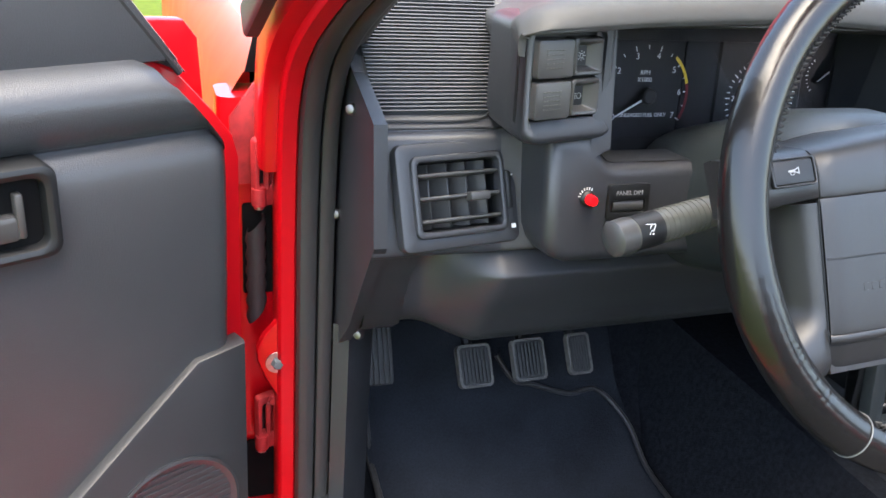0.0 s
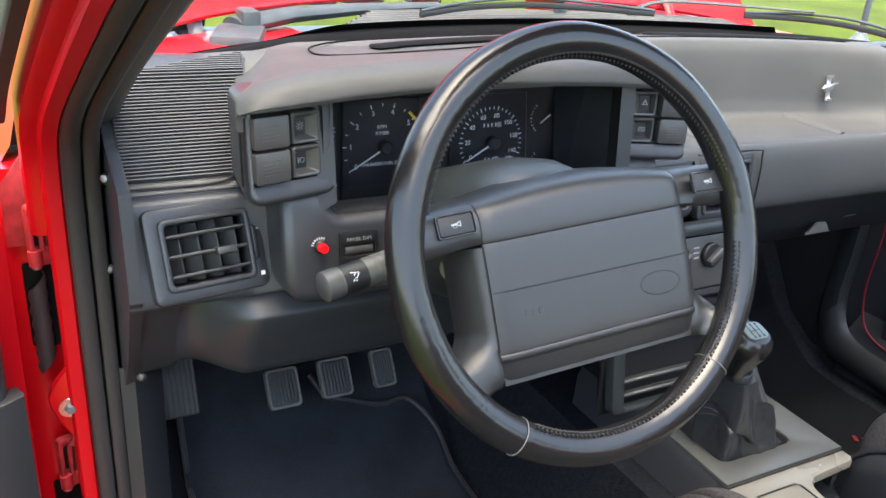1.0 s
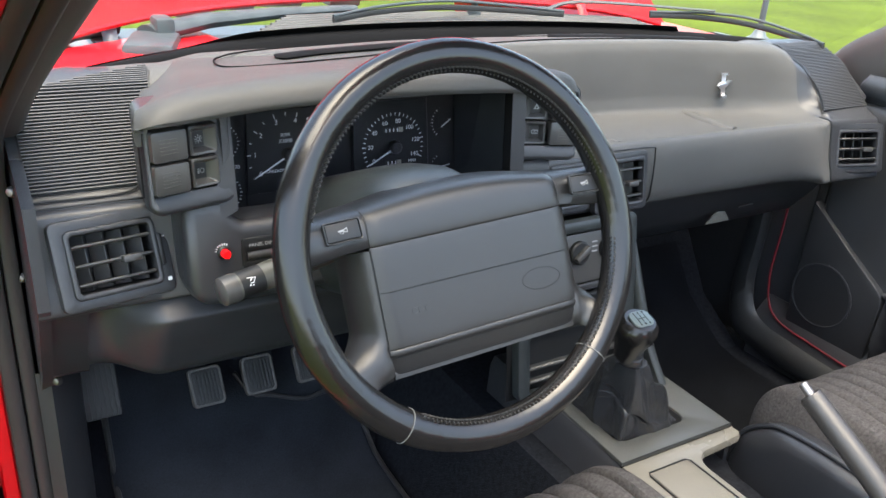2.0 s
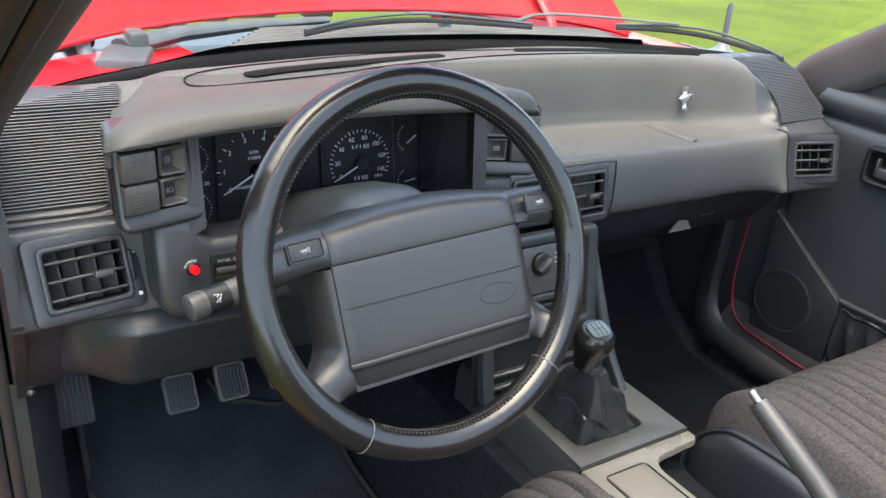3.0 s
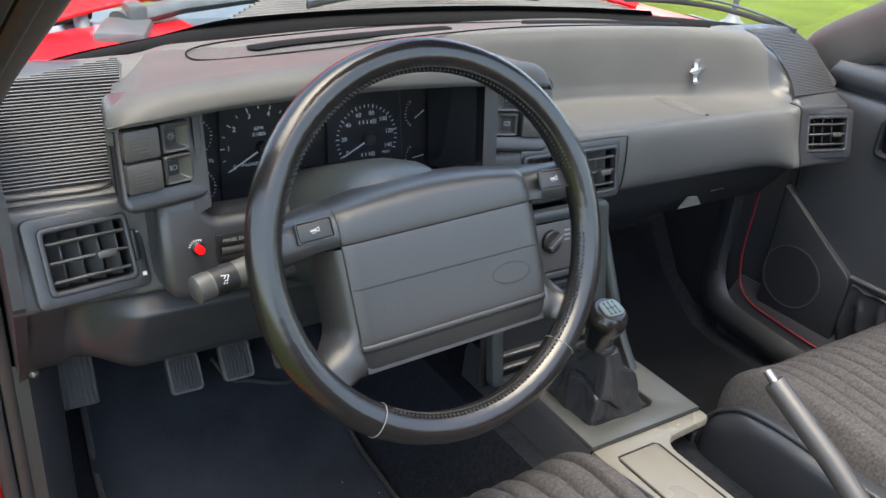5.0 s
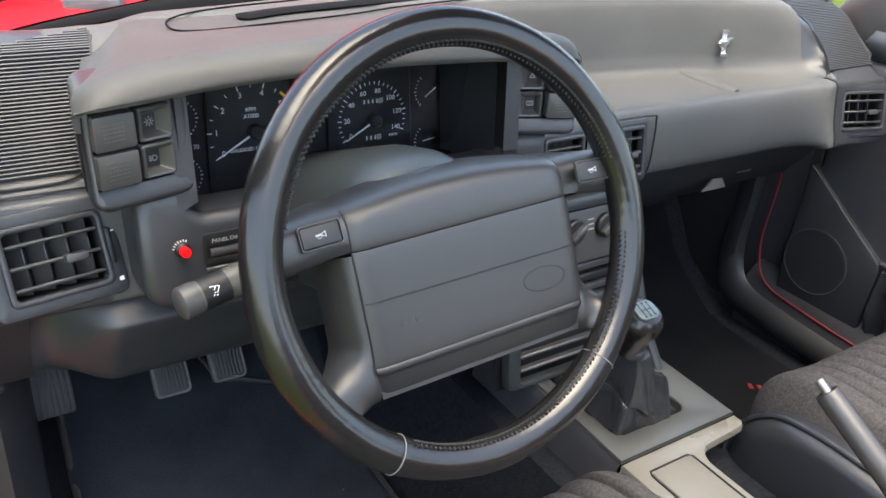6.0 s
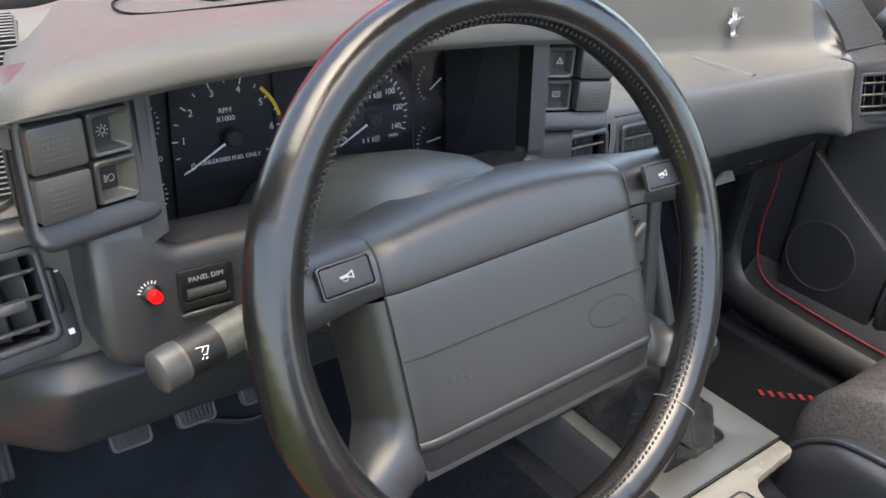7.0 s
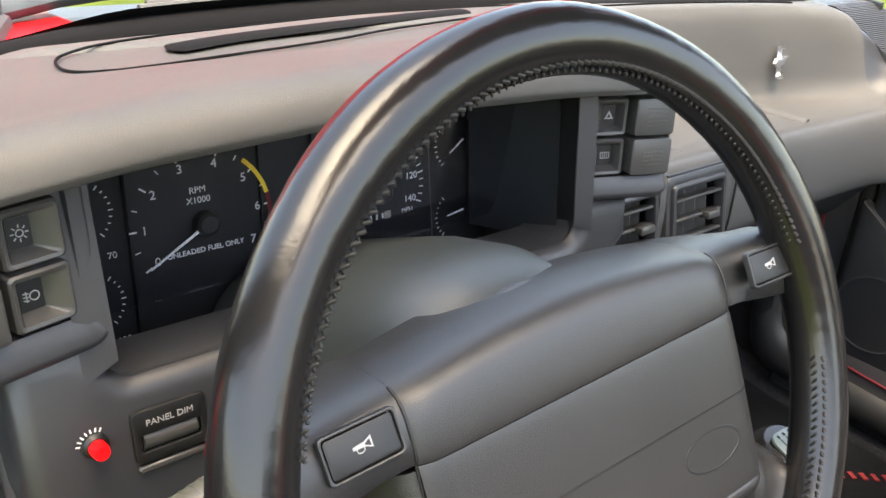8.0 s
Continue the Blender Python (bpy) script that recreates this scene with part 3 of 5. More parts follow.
def rim():
    rings = []
    for i in range(900):
        a = 2 * math.pi * i / 900
        r = 0.0162 + 0.0006 * math.sin(3 * a + 1) * math.sin(7 * a)
        crease = 0.10 + 0.9 * max(ease(-0.55, -0.85, math.sin(a + 0.6)), 0.2 * ease(0.93, 1.0, math.cos(a - 0.1)), 0.06 * ease(0.93, 1.0, -math.cos(a + 0.1)))
        ring = []
        for b in (2 * math.pi * j / 24 for j in range(24)):
            w = r + 0.00020 * crease * noise.noise((a * 55, 2.2 * math.cos(b), 2.2 * math.sin(b))) + 0.00016 * noise.noise((a * 22, 3 * math.cos(b) + 9, 3 * math.sin(b)))
            ring.append(((RIM + w * math.cos(b)) * math.cos(a), (RIM + w * math.cos(b)) * math.sin(a), w * math.sin(b)))
        rings.append(ring)
    bm = loft(rings + [rings[0]], True)
    bmesh.ops.remove_doubles(bm, verts=bm.verts, dist=1e-6)
    return moved(bm, WHEEL)


rim_ob = part("rim", rim(), LEATHER, wheel, smooth=80)
# seams across the lower rim
for deg in (-127.5, -51.5):
    part("seam", moved(tube([Vector((math.cos(radians(deg)) * (RIM + 0.0166 * math.cos(b)), math.sin(radians(deg)) * (RIM + 0.0166 * math.cos(b)), 0.0166 * math.sin(b))) for b in (radians(-70 + 10 * k) for k in range(29))], 0.0005, 6), WHEEL), SEAM, rim_ob, "pale seam in the leather")


def stitches():
    """The laced seam along the inside of the rim: short threads leaning both ways."""
    bms = []
    for i in range(230):
        deg = i * 360 / 230
        if 160 < deg < 236 or deg < 14 or deg > 350:
            continue
        a = radians(deg)
        for lean, lift in ((38, 0.0105), (-38, 0.0060)):
            b = math.asin(lift / 0.0163)
            r = RIM - 0.0163 * math.cos(b)
            m = Matrix.Translation((r * math.cos(a), r * math.sin(a), lift)) @ Matrix.Rotation(a, 4, "Z") @ Matrix.Rotation(-b, 4, "Y") @ Matrix.Rotation(radians(lean), 4, "X")
            bms.append(box(0.0018, 0.0013, 0.0058, 0.0004, 1, m))
    return moved(join(*bms), WHEEL)


tagged(part("stitching", stitches(), THREAD, rim_ob, "black lacing along the inside of the rim", 0), kind="stuff")


PADM = WHEEL @ Matrix.Rotation(radians(-2.5), 4, "Y") @ Matrix.Rotation(radians(-1.5), 4, "Z")


def pad_skin(u0, u1, lines, n=32, side_drop=0.004, sag=0.0):
    """The pad's front between u0 and u1: a swelling profile of (v, h) whose crest falls towards the ends by sag."""
    pts = smooth_line([(0, v, h) for v, h in lines], 36)
    v0 = lines[0][0]
    rows = []
    for k in range(n):
        f = k / (n - 1)
        e = max(0, abs(2 * f - 1) - 0.90) / 0.10
        u = lerp(u0, u1, f)
        c = abs(u - 0.005) / 0.11
        rows.append([PADM @ Vector((u, p.y - sag * c * c * max(0, p.y - v0) / 0.05, p.z - side_drop * e * e)) for p in pts])
    return loft(rows)


UL, UR = -0.096, 0.118
BROW = [(0.0165, -0.022), (0.0168, -0.0155), (0.0182, -0.0132), (0.030, -0.0125), (0.044, -0.0135), (0.053, -0.0165), (0.059, -0.0225), (0.063, -0.032), (0.067, -0.048), (0.069, -0.066)]
pad = part("airbag_pad", pad_skin(UL, UR, [(-0.0785, -0.022), (-0.0783, -0.0155), (-0.0765, -0.0132), (-0.028, -0.0125), (0.0130, -0.0130), (0.0150, -0.0155), (0.0152, -0.022)]), PAD, wheel, "grey grained airbag cover")
part("pad_brow", pad_skin(UL, UR, BROW, sag=0.011), PAD, wheel, "smooth swelling upper edge of the airbag cover", 60)
part("pad_base", pad_skin(UL, UR, [(-0.0800, -0.022), (-0.0803, -0.0160), (-0.0815, -0.0137), (-0.0850, -0.0135), (-0.0875, -0.0150), (-0.0890, -0.0165), (-0.098, -0.0200), (-0.107, -0.0245), (-0.111, -0.030), (-0.112, -0.045)]), PAD, wheel)
part("base_groove", moved(tube([(UL + 0.001, -0.0793, -0.0190), (UL + 0.011, -0.0793, -0.0150), (UR - 0.011, -0.0793, -0.0150), (UR - 0.001, -0.0793, -0.0190)], 0.0009, 6), PADM), PLASTIC_DARK, pad)


def pad_ring(u_out, v_lo, v_hi, h):
    return [PADM @ Vector((u, v, h)) for u, v in ((UL - u_out, v_lo), (UR + u_out, v_lo), (UR + u_out, v_hi - 0.012), (0.06, v_hi), (-0.05, v_hi), (UL - u_out, v_hi - 0.012))]


part("housing", loft([pad_ring(-0.003, -0.110, 0.046, -0.024), pad_ring(-0.001, -0.111, 0.048, -0.034), pad_ring(0.002, -0.108, 0.060, -0.064), pad_ring(-0.02, -0.10, 0.05, -0.085)], True, True), PAD, wheel)
# a dark tube on the skin draws the groove's shade
part("pad_groove_shade", moved(tube([(UL + 0.001, -0.0265, -0.0160), (UL + 0.010, -0.0266, -0.0123), (0.0, -0.0275, -0.0123), (UR - 0.010, -0.0284, -0.0123), (UR - 0.001, -0.0285, -0.0160)], 0.0007, 6), PADM), PLASTIC_DARK, pad)


def crest(u):
    """The brow's profile at its ends, lowered as the skin is."""
    c = abs(u - 0.005) / 0.11
    return [(v - 0.011 * c * c * (v - 0.0165) / 0.05, h - 0.004) for v, h in BROW]


for u in (UL, UR):
    part("edge_bead", moved(tube(smooth_line([(u, -0.111, -0.034), (u, -0.1065, -0.0255), (u, -0.098, -0.0215), (u, -0.075, -0.0195), (u, 0.012, -0.0190)] + [(u, v, h) for v, h in crest(u)[2:7]], 40), 0.0008, 8), PADM), PLASTIC_DARK, wheel)
# the oval pressed into the pad, its shade drawn dark; small moulded letters
oval = [(0.0785 + 0.0225 * math.cos(a), -0.0500 + 0.0108 * math.sin(a) - 0.04 * 0.0225 * math.cos(a), -0.0128) for a in (2 * math.pi * i / 48 for i in range(48))]
part("oval_shade", moved(tube(oval, 0.0009, 8, True, flat=0.6), PADM), PLASTIC_DARK, pad)
for i in range(3):
    part("letter_bar", box(0.0048, 0.0055, 0.0006, 0.0002, 1, PADM @ Matrix.Translation((-0.066 + 0.0068 * i, -0.0490, -0.0126))), PAD, pad)
for s in (-1, 1):
    u0 = -UL if s < 0 else UR
    sec0 = [(0.0165, -0.045)] + crest(s * u0)
    sec1 = [(0.010, -0.036), (0.010, -0.026), (0.0105, -0.016), (0.012, -0.011), (0.022, -0.008), (0.033, -0.008), (0.041, -0.010), (0.047, -0.016), (0.050, -0.024), (0.051, -0.034), (0.050, -0.042)]
    rows = []
    for f in np.linspace(0, 1, 16):
        g = f * f * (3 - 2 * f)
        rows.append([PADM @ Vector((s * lerp(u0, 0.171, f), lerp(p[0], q[0], g), lerp(p[1], q[1], g) - 0.002 * math.sin(math.pi * f))) for p, q in zip(sec0, sec1)])
    part("spoke", loft(rows, True, True), PAD, wheel, smooth=60)
    # the sloping flank of the pad, flaring at its foot into the lower spoke
    rows = []
    for v in np.linspace(0.014, -0.1115, 34):
        flare = ease(-0.058, -0.094, v) ** 1.5
        reach = max(0.012, math.sqrt(0.169 ** 2 - v * v) - u0)
        w = lerp(0.019, reach, flare)
        back = lerp(-0.050, -0.012, flare)
        front = -0.0195 - 0.008 * max(0, (-0.098 - v) / 0.014) ** 2
        sec = ((u0 - 0.0005, front), (u0 + 0.22 * w, lerp(front - 0.0015, front + 0.001, flare)), (u0 + 0.50 * w, lerp(-0.0270, -0.0190, flare)), (u0 + 0.80 * w, lerp(-0.0370, -0.0150, flare)), (u0 + w, back), (u0 + w, back - 0.016), (u0 - 0.02, lerp(-0.075, -0.046, flare)))
        rows.append([PADM @ Vector((s * p, v - 0.10 * max(0, p - u0) * flare, h)) for p, h in sec])
    part("lower_spoke", loft(rows, True, True), PAD, wheel, "smooth black spoke flaring into the rim", 70)
    hb = PADM @ Matrix.Translation((-0.1205, 0.0372, -0.0145) if s < 0 else (0.1455, 0.0345, -0.0085)) @ Matrix.Rotation(radians(-3 if s > 0 else 1), 4, "Z") @ Matrix.Rotation(radians(-7), 4, "X")
    part("horn_surround", plate(rounded(0.0365, 0.0205, 0.0025), 0.0035, 0.0008, hb, [rounded(0.0335, 0.0175, 0.002)]), PAD, wheel)
    horn = part("horn_button", plate(rounded(0.0325, 0.0165, 0.0018), 0.0028, 0.0008, hb), PLASTIC_DARK, wheel, "black horn button with pale symbol")
    line = [(-0.0060, -0.0008), (-0.0060, 0.0010), (0.0010, 0.0016), (0.0055, 0.0036), (0.0055, -0.0030), (0.0010, -0.0010)]
    ring = tube([(-0.0040, -0.0009, 0.0001), (-0.0036, -0.0030, 0.0001), (-0.0012, -0.0034, 0.0001), (0.0004, -0.0024, 0.0001), (0.0006, -0.0010, 0.0001)], 0.00035, 6)
    part("symbol", moved(join(plate(line, 0.0003, 0, None, [[(0.0012, 0.0006), (0.0046, 0.0022), (0.0046, -0.0018), (0.0012, -0.0002)]]), ring), hb @ Matrix.Translation((0, 0.0004, 0.0029)) @ Matrix.Scale(0.78, 4)), LETTER, horn, smooth=0)

column = thing("steering_column", (-0.338, 0.2, 0.8), "dark grey plastic steering column shroud with stalk", "steering column")


def shroud():
    rings = []
    for y, top, w, low in ((0.045, 0.905, 0.045, 0.815), (0.06, 0.932, 0.060, 0.80), (0.075, 0.939, 0.068, 0.79), (0.11, 0.936, 0.074, 0.775), (0.16, 0.922, 0.077, 0.755), (0.22, 0.897, 0.079, 0.735), (0.28, 0.872, 0.080, 0.72)):
        c = (top + low) / 2
        ring = []
        for i in range(36):
            a = 2 * math.pi * i / 36
            ca, sa = math.cos(a), math.sin(a)
            ring.append((-0.340 + w * math.copysign(abs(ca) ** 0.7, ca), y + (0.02 if sa < 0 else 0) * -sa, c + (top - c) * math.copysign(abs(sa) ** 0.8, sa)))
        rings.append(ring)
    return loft(rings, True, True)


part("shroud", shroud(), SHROUD, column, smooth=60)
part("collar", moved(tube([(0.05 * math.cos(a), 0.05 * math.sin(a) + 0.012, -0.048) for a in (2 * math.pi * i / 40 for i in range(40))], 0.006, 10, True), WHEEL), PLASTIC, column)
S0, S1 = Vector((-0.405, 0.112, 0.861)), Vector((-0.556, 0.085, 0.844))
stalk = part("stalk", tube([S0, S0.lerp(S1, 0.25), S0.lerp(S1, 0.5), S0.lerp(S1, 0.8), S0.lerp(S1, 0.9)], [0.010, 0.0125, 0.0132, 0.0135, 0.0135], 26), STALK, column, "grey ribbed stalk")
part("stalk_cap", tube([S0.lerp(S1, 0.895), S0.lerp(S1, 0.91), S0.lerp(S1, 0.985), S1], [0.0142, 0.0144, 0.0139, 0.0110], 26), SWITCH, stalk)
for i in range(9):
    p, q = S0.lerp(S1, 0.42 + 0.034 * i), S0.lerp(S1, 0.43 + 0.034 * i)
    part("ridge", tube([p, q], 0.0137, 26), STALK, stalk)
part("stalk_label", tube([S0.lerp(S1, 0.725), S0.lerp(S1, 0.88)], 0.01375, 26), PLASTIC_DARK, stalk)
SM = facing(*S0.lerp(S1, 0.80), 30, -9) @ Matrix.Translation((0, 0, 0.0139)) @ Matrix.Scale(0.62, 4)
strokes = ((0.0, 0.0052, 0.0125, 0.0008, 2), (-0.0052, 0.001, 0.0085, 0.0008, -70), (0.0050, 0.0012, 0.0085, 0.0008, 68), (0.0, -0.0028, 0.008, 0.0008, 0), (-0.0005, 0.001, 0.009, 0.0010, 62), (-0.001, -0.0062, 0.0035, 0.0009, 60), (0.003, -0.0064, 0.0022, 0.0014, 30))
part("wiper_symbol", join(*[box(w, h, 0.0004, 0, m=SM @ Matrix.Translation((x, y, 0.0002)) @ Matrix.Rotation(radians(q), 4, "Z")) for x, y, w, h, q in strokes]), WHITE, stalk, smooth=0)
part("ignition", lathe([(0.0, 0.0), (0.012, 0.0), (0.012, -0.02), (0.0, -0.02)], 20, facing(-0.420, 0.100, 0.835, 10, -60)), TAN, column, "pale ignition collar")

# ---- console ----
console = thing("centre_console", (0.03, 0.0, 0.28), "grey plastic centre console between the seats", "console")
part("body", loft([[(x, y, z) for x, z in ((-0.085, 0.28), (-0.075, 0.52), (-0.068, 0.533), (0.128, 0.533), (0.134, 0.52), (0.145, 0.28))] for y in (0.30, 0.1, 0.005)]), PLASTIC, console)
part("rear_body", loft([[(x, y, z) for x, z in ((-0.085, 0.28), (-0.075, 0.515), (-0.068, 0.524), (0.026, 0.524), (0.028, 0.47), (0.145, 0.46), (0.145, 0.28))] for y in (0.003, -0.3, -0.7)]), CONSOLE, console)
CURVE = [(0.032 + 0.030 * (1 - math.cos(radians(q))), -0.052 + 0.030 * math.sin(radians(q))) for q in range(0, 91, 15)]
part("console_top", plate([(-0.0705, 0.002), (-0.0705, -0.70), (0.032, -0.70)] + CURVE + [(0.128, -0.018), (0.1335, -0.012), (0.1335, 0.002)], 0.012, 0.003, Matrix.Translation((0, 0, 0.5215))), CONSOLE, console)
part("lid", span(-0.05, 0.018, -0.40, -0.026, 0.525, 0.536, 0.003), CONSOLE, console)
part("gear_plate", moved(plate([(-0.07, 0.003), (0.132, 0.003), (0.134, 0.15), (0.125, 0.22), (-0.065, 0.22)], 0.006, 0.002, None, [[(x + 0.018, y + 0.11) for x, y in rounded(0.125, 0.145, 0.015)]]), Matrix.Translation((0, 0, 0.532))), CONSOLE_SHADED, console, "grey plastic plate round the gear lever")

stack = part("centre_fascia", loft([[(x, y, z) for x in (-0.125, -0.115, 0.09, 0.10)] for y, z in ((0.24, 0.775), (0.215, 0.70), (0.195, 0.60), (0.19, 0.53))]), PLASTIC_DARK, console)

shifter = thing("gear_lever", (0.015, 0.09, 0.535), "black leather gear lever with round knob", "gear lever")
FOLDS = ((15, 0.24, 30, 25), (62, 0.20, 26, -20), (108, 0.24, 28, 30), (150, 0.18, 24, -15), (186, 0.26, 26, -34), (228, 0.30, 24, 22), (262, 0.24, 20, -30), (300, 0.28, 24, 24), (338, 0.2, 22, -20))


def boot_point(deg, f, lift=0.0):
    """A point of the slumped gaiter: deg round the lever, f from the plate up to the stem."""
    a = radians(deg)
    fold = -0.13
    for a0, amp, wide, twist in FOLDS:
        off = abs((deg - a0 - twist * (f - 0.3) + 180) % 360 - 180) / wide
        fold += amp * max(0, 1 - off) ** 1.25
    fold += 0.05 * noise.noise((3.1 * math.cos(a), 3.1 * math.sin(a), 4 * f)) + 0.022 * noise.noise((9 * math.cos(a), 9 * math.sin(a), 13 * f + 5))
    fold = 1 + fold * math.sin(math.pi * min(0.93, 0.06 + f)) + lift
    sq = 1 / max(abs(math.cos(a)), abs(math.sin(a))) ** (0.75 * (1 - f) ** 1.5)
    w, d = lerp(0.0635, 0.0205, f ** 1.05), lerp(0.0735, 0.0205, f ** 1.05)
    sag = 0.012 * math.sin(3 * a + 9 * f) * f * (1 - f) * 4
    return Vector((lerp(0.018, -0.028, f) + w * fold * sq * math.cos(a), lerp(0.110, 0.058, f) + d * fold * sq * math.sin(a), 0.530 + 0.120 * f ** 0.95 + sag))


def boot():
    return loft([[boot_point(2.5 * i, f) for i in range(144)] for f in np.linspace(0, 1, 34)], True, True)


part("boot", boot(), BOOT, shifter, "creased black leather gaiter", 80)
for seam in (lambda u: (222 + 10 * u, 0.02 + 0.75 * u), lambda u: (228 + 10 * u, 0.02 + 0.75 * u), lambda u: (150 + 66 * u, 0.42 + 0.03 * u), lambda u: (150 + 66 * u, 0.36 + 0.03 * u)):
    part("boot_seam", tube([boot_point(*seam(u), 0.002) for u in np.linspace(0, 1, 40)], 0.0006, 6), BOOT, shifter)
part("stem", tube(smooth_line([(0.004, 0.078, 0.585), (-0.014, 0.067, 0.620), (-0.032, 0.055, 0.655), (-0.045, 0.046, 0.685), (-0.05, 0.043, 0.70)], 10), [0.021, 0.020, 0.0185, 0.0172, 0.016, 0.015, 0.0145, 0.0145, 0.015, 0.016], 20), BOOT, shifter)
part("knob", lathe([(0.014, -0.022), (0.0185, -0.006), (0.0215, 0.006), (0.0255, 0.016), (0.0270, 0.026), (0.0255, 0.034), (0.020, 0.040), (0.0, 0.0425)], 32, Matrix.Translation((-0.053, 0.043, 0.690)) @ Matrix.Rotation(radians(14), 4, "X")), LEATHER, shifter)

brake_lever = thing("handbrake", (0.085, -0.3, 0.47), "grey handbrake lever with steel button", "handbrake")
part("grip", tube([(0.074, -0.13, 0.683), (0.075, -0.134, 0.680), (0.085, -0.22, 0.625), (0.092, -0.36, 0.53)], [0.0130, 0.0140, 0.0143, 0.0145], 24), BRAKEGRIP, brake_lever)
part("release_button", tube([(0.074, -0.131, 0.683), (0.073, -0.118, 0.6915)], 0.0055, 14), DULLSTEEL, brake_lever)

# ---- pedals ----
for name, x, w in (("clutch_pedal", -0.462, 0.058), ("brake_pedal", -0.378, 0.058), ("accelerator_pedal", -0.297, 0.042)):
    p = thing(name, (x, 0.53, 0.45), "black ribbed rubber pedal in the footwell", "pedal", "pedals")
    m = facing(x, 0.52, 0.453, 35) @ Matrix.Scale(0.86, 4)
    part("pedal_pad", plate(rounded(w, 0.07, 0.008), 0.012, 0.002, m), RUBBER, p)
    part("pedal_rim", plate(rounded(w + 0.001, 0.071, 0.009), 0.0145, 0.0015, m, [rounded(w - 0.008, 0.062, 0.006)]), PEDALRIM, p, "worn grey rim")
    for i in range(7):
        part("rib", box(0.0035, 0.055, 0.004, 0, m=m @ Matrix.Translation((w * (-0.33 + 0.11 * i), 0, 0.013))), RUBBER, p)
    part("arm", tube([(x, 0.53, 0.45), (x, 0.62, 0.55), (x, 0.64, 0.75)], 0.008, 8), PLASTIC_DARK, p)


# ---- seats ----
def seat(name, x0, x1, front, label):
    st = thing(name, ((x0 + x1) / 2, front - 0.3, 0.28), label, "seat", "front seats")
    prof = smooth_line([(0, front + 0.012, 0.44), (0, front + 0.030, 0.50), (0, front + 0.022, 0.555), (0, front - 0.010, 0.590), (0, front - 0.06, 0.606), (0, front - 0.15, 0.604), (0, front - 0.24, 0.592), (0, front - 0.255, 0.583), (0, front - 0.27, 0.590), (0, front - 0.4, 0.572), (0, front - 0.58, 0.55)], 60)
    width = x1 - x0
    rings = []
    for k in range(361):
        u = k / 360
        x = x0 + width * u
        edge = abs(2 * u - 1)
        pleat = abs(math.sin(math.pi * (x - x0) / 0.031)) ** 0.4
        wing = 0.008 * ease(0.55, 0.86, edge) - 0.055 * max(0, (edge - 0.90) / 0.10) ** 2
        rings.append([(x, p.y - 0.03 * max(0, (edge - 0.86) / 0.14) ** 2 * (1 if p.z > 0.5 else 0), p.z + wing + 0.017 * (pleat - 1) * (1 if edge < 0.84 else 0)) for p in prof])
    part("cushion", loft(rings), CLOTH, st, "grey pleated cloth cushion", 80)
    for s in (-1, 1):
        x = x0 if s < 0 else x1
        line = [(front + 0.004, 0.40), (front + 0.018, 0.46), (front + 0.010, 0.515), (front - 0.02, 0.552), (front - 0.07, 0.570), (front - 0.2, 0.572), (front - 0.58, 0.55), (front - 0.60, 0.40)]
        rows = []
        for d, k in ((0.05, 0.9), (0.03, 0.97), (0.006, 1.0), (-0.014, 1.0), (-0.026, 0.98), (-0.034, 0.94), (-0.038, 0.86)):
            rows.append([Vector((x - s * d, front - 0.29 + (y - front + 0.29) * k, 0.47 + (z - 0.47) * k)) for y, z in line])
        part("bolster", loft([smooth_line(r, 40) for r in rows], True, True), SEATVINYL, st, "black vinyl side bolster", 80)
        part("piping", tube(smooth_line([Vector((x + s * 0.020, y, z + 0.002)) for y, z in line[1:7]], 30), 0.0035, 8), SEATVINYL, st)
    part("base", span(x0 + 0.02, x1 - 0.02, front - 0.6, front - 0.02, 0.28, 0.46, 0.03), PLASTIC_DARK, st)
    part("backrest", loft([[(lerp(x0, x1, u), front - 0.56 - 0.28 * f - 0.03 * (1 - abs(2 * u - 1) ** 3), 0.52 + 0.58 * f) for u in np.linspace(0, 1, 24)] for f in np.linspace(0, 1, 14)]), CLOTH, st, "grey cloth backrest", 80)
    return st


seat("passenger_seat", 0.165, 0.665, -0.015, "dark grey pleated cloth seat with black vinyl bolsters")
seat("driver_seat", -0.60, -0.125, -0.035, "dark grey pleated cloth seat behind the wheel")


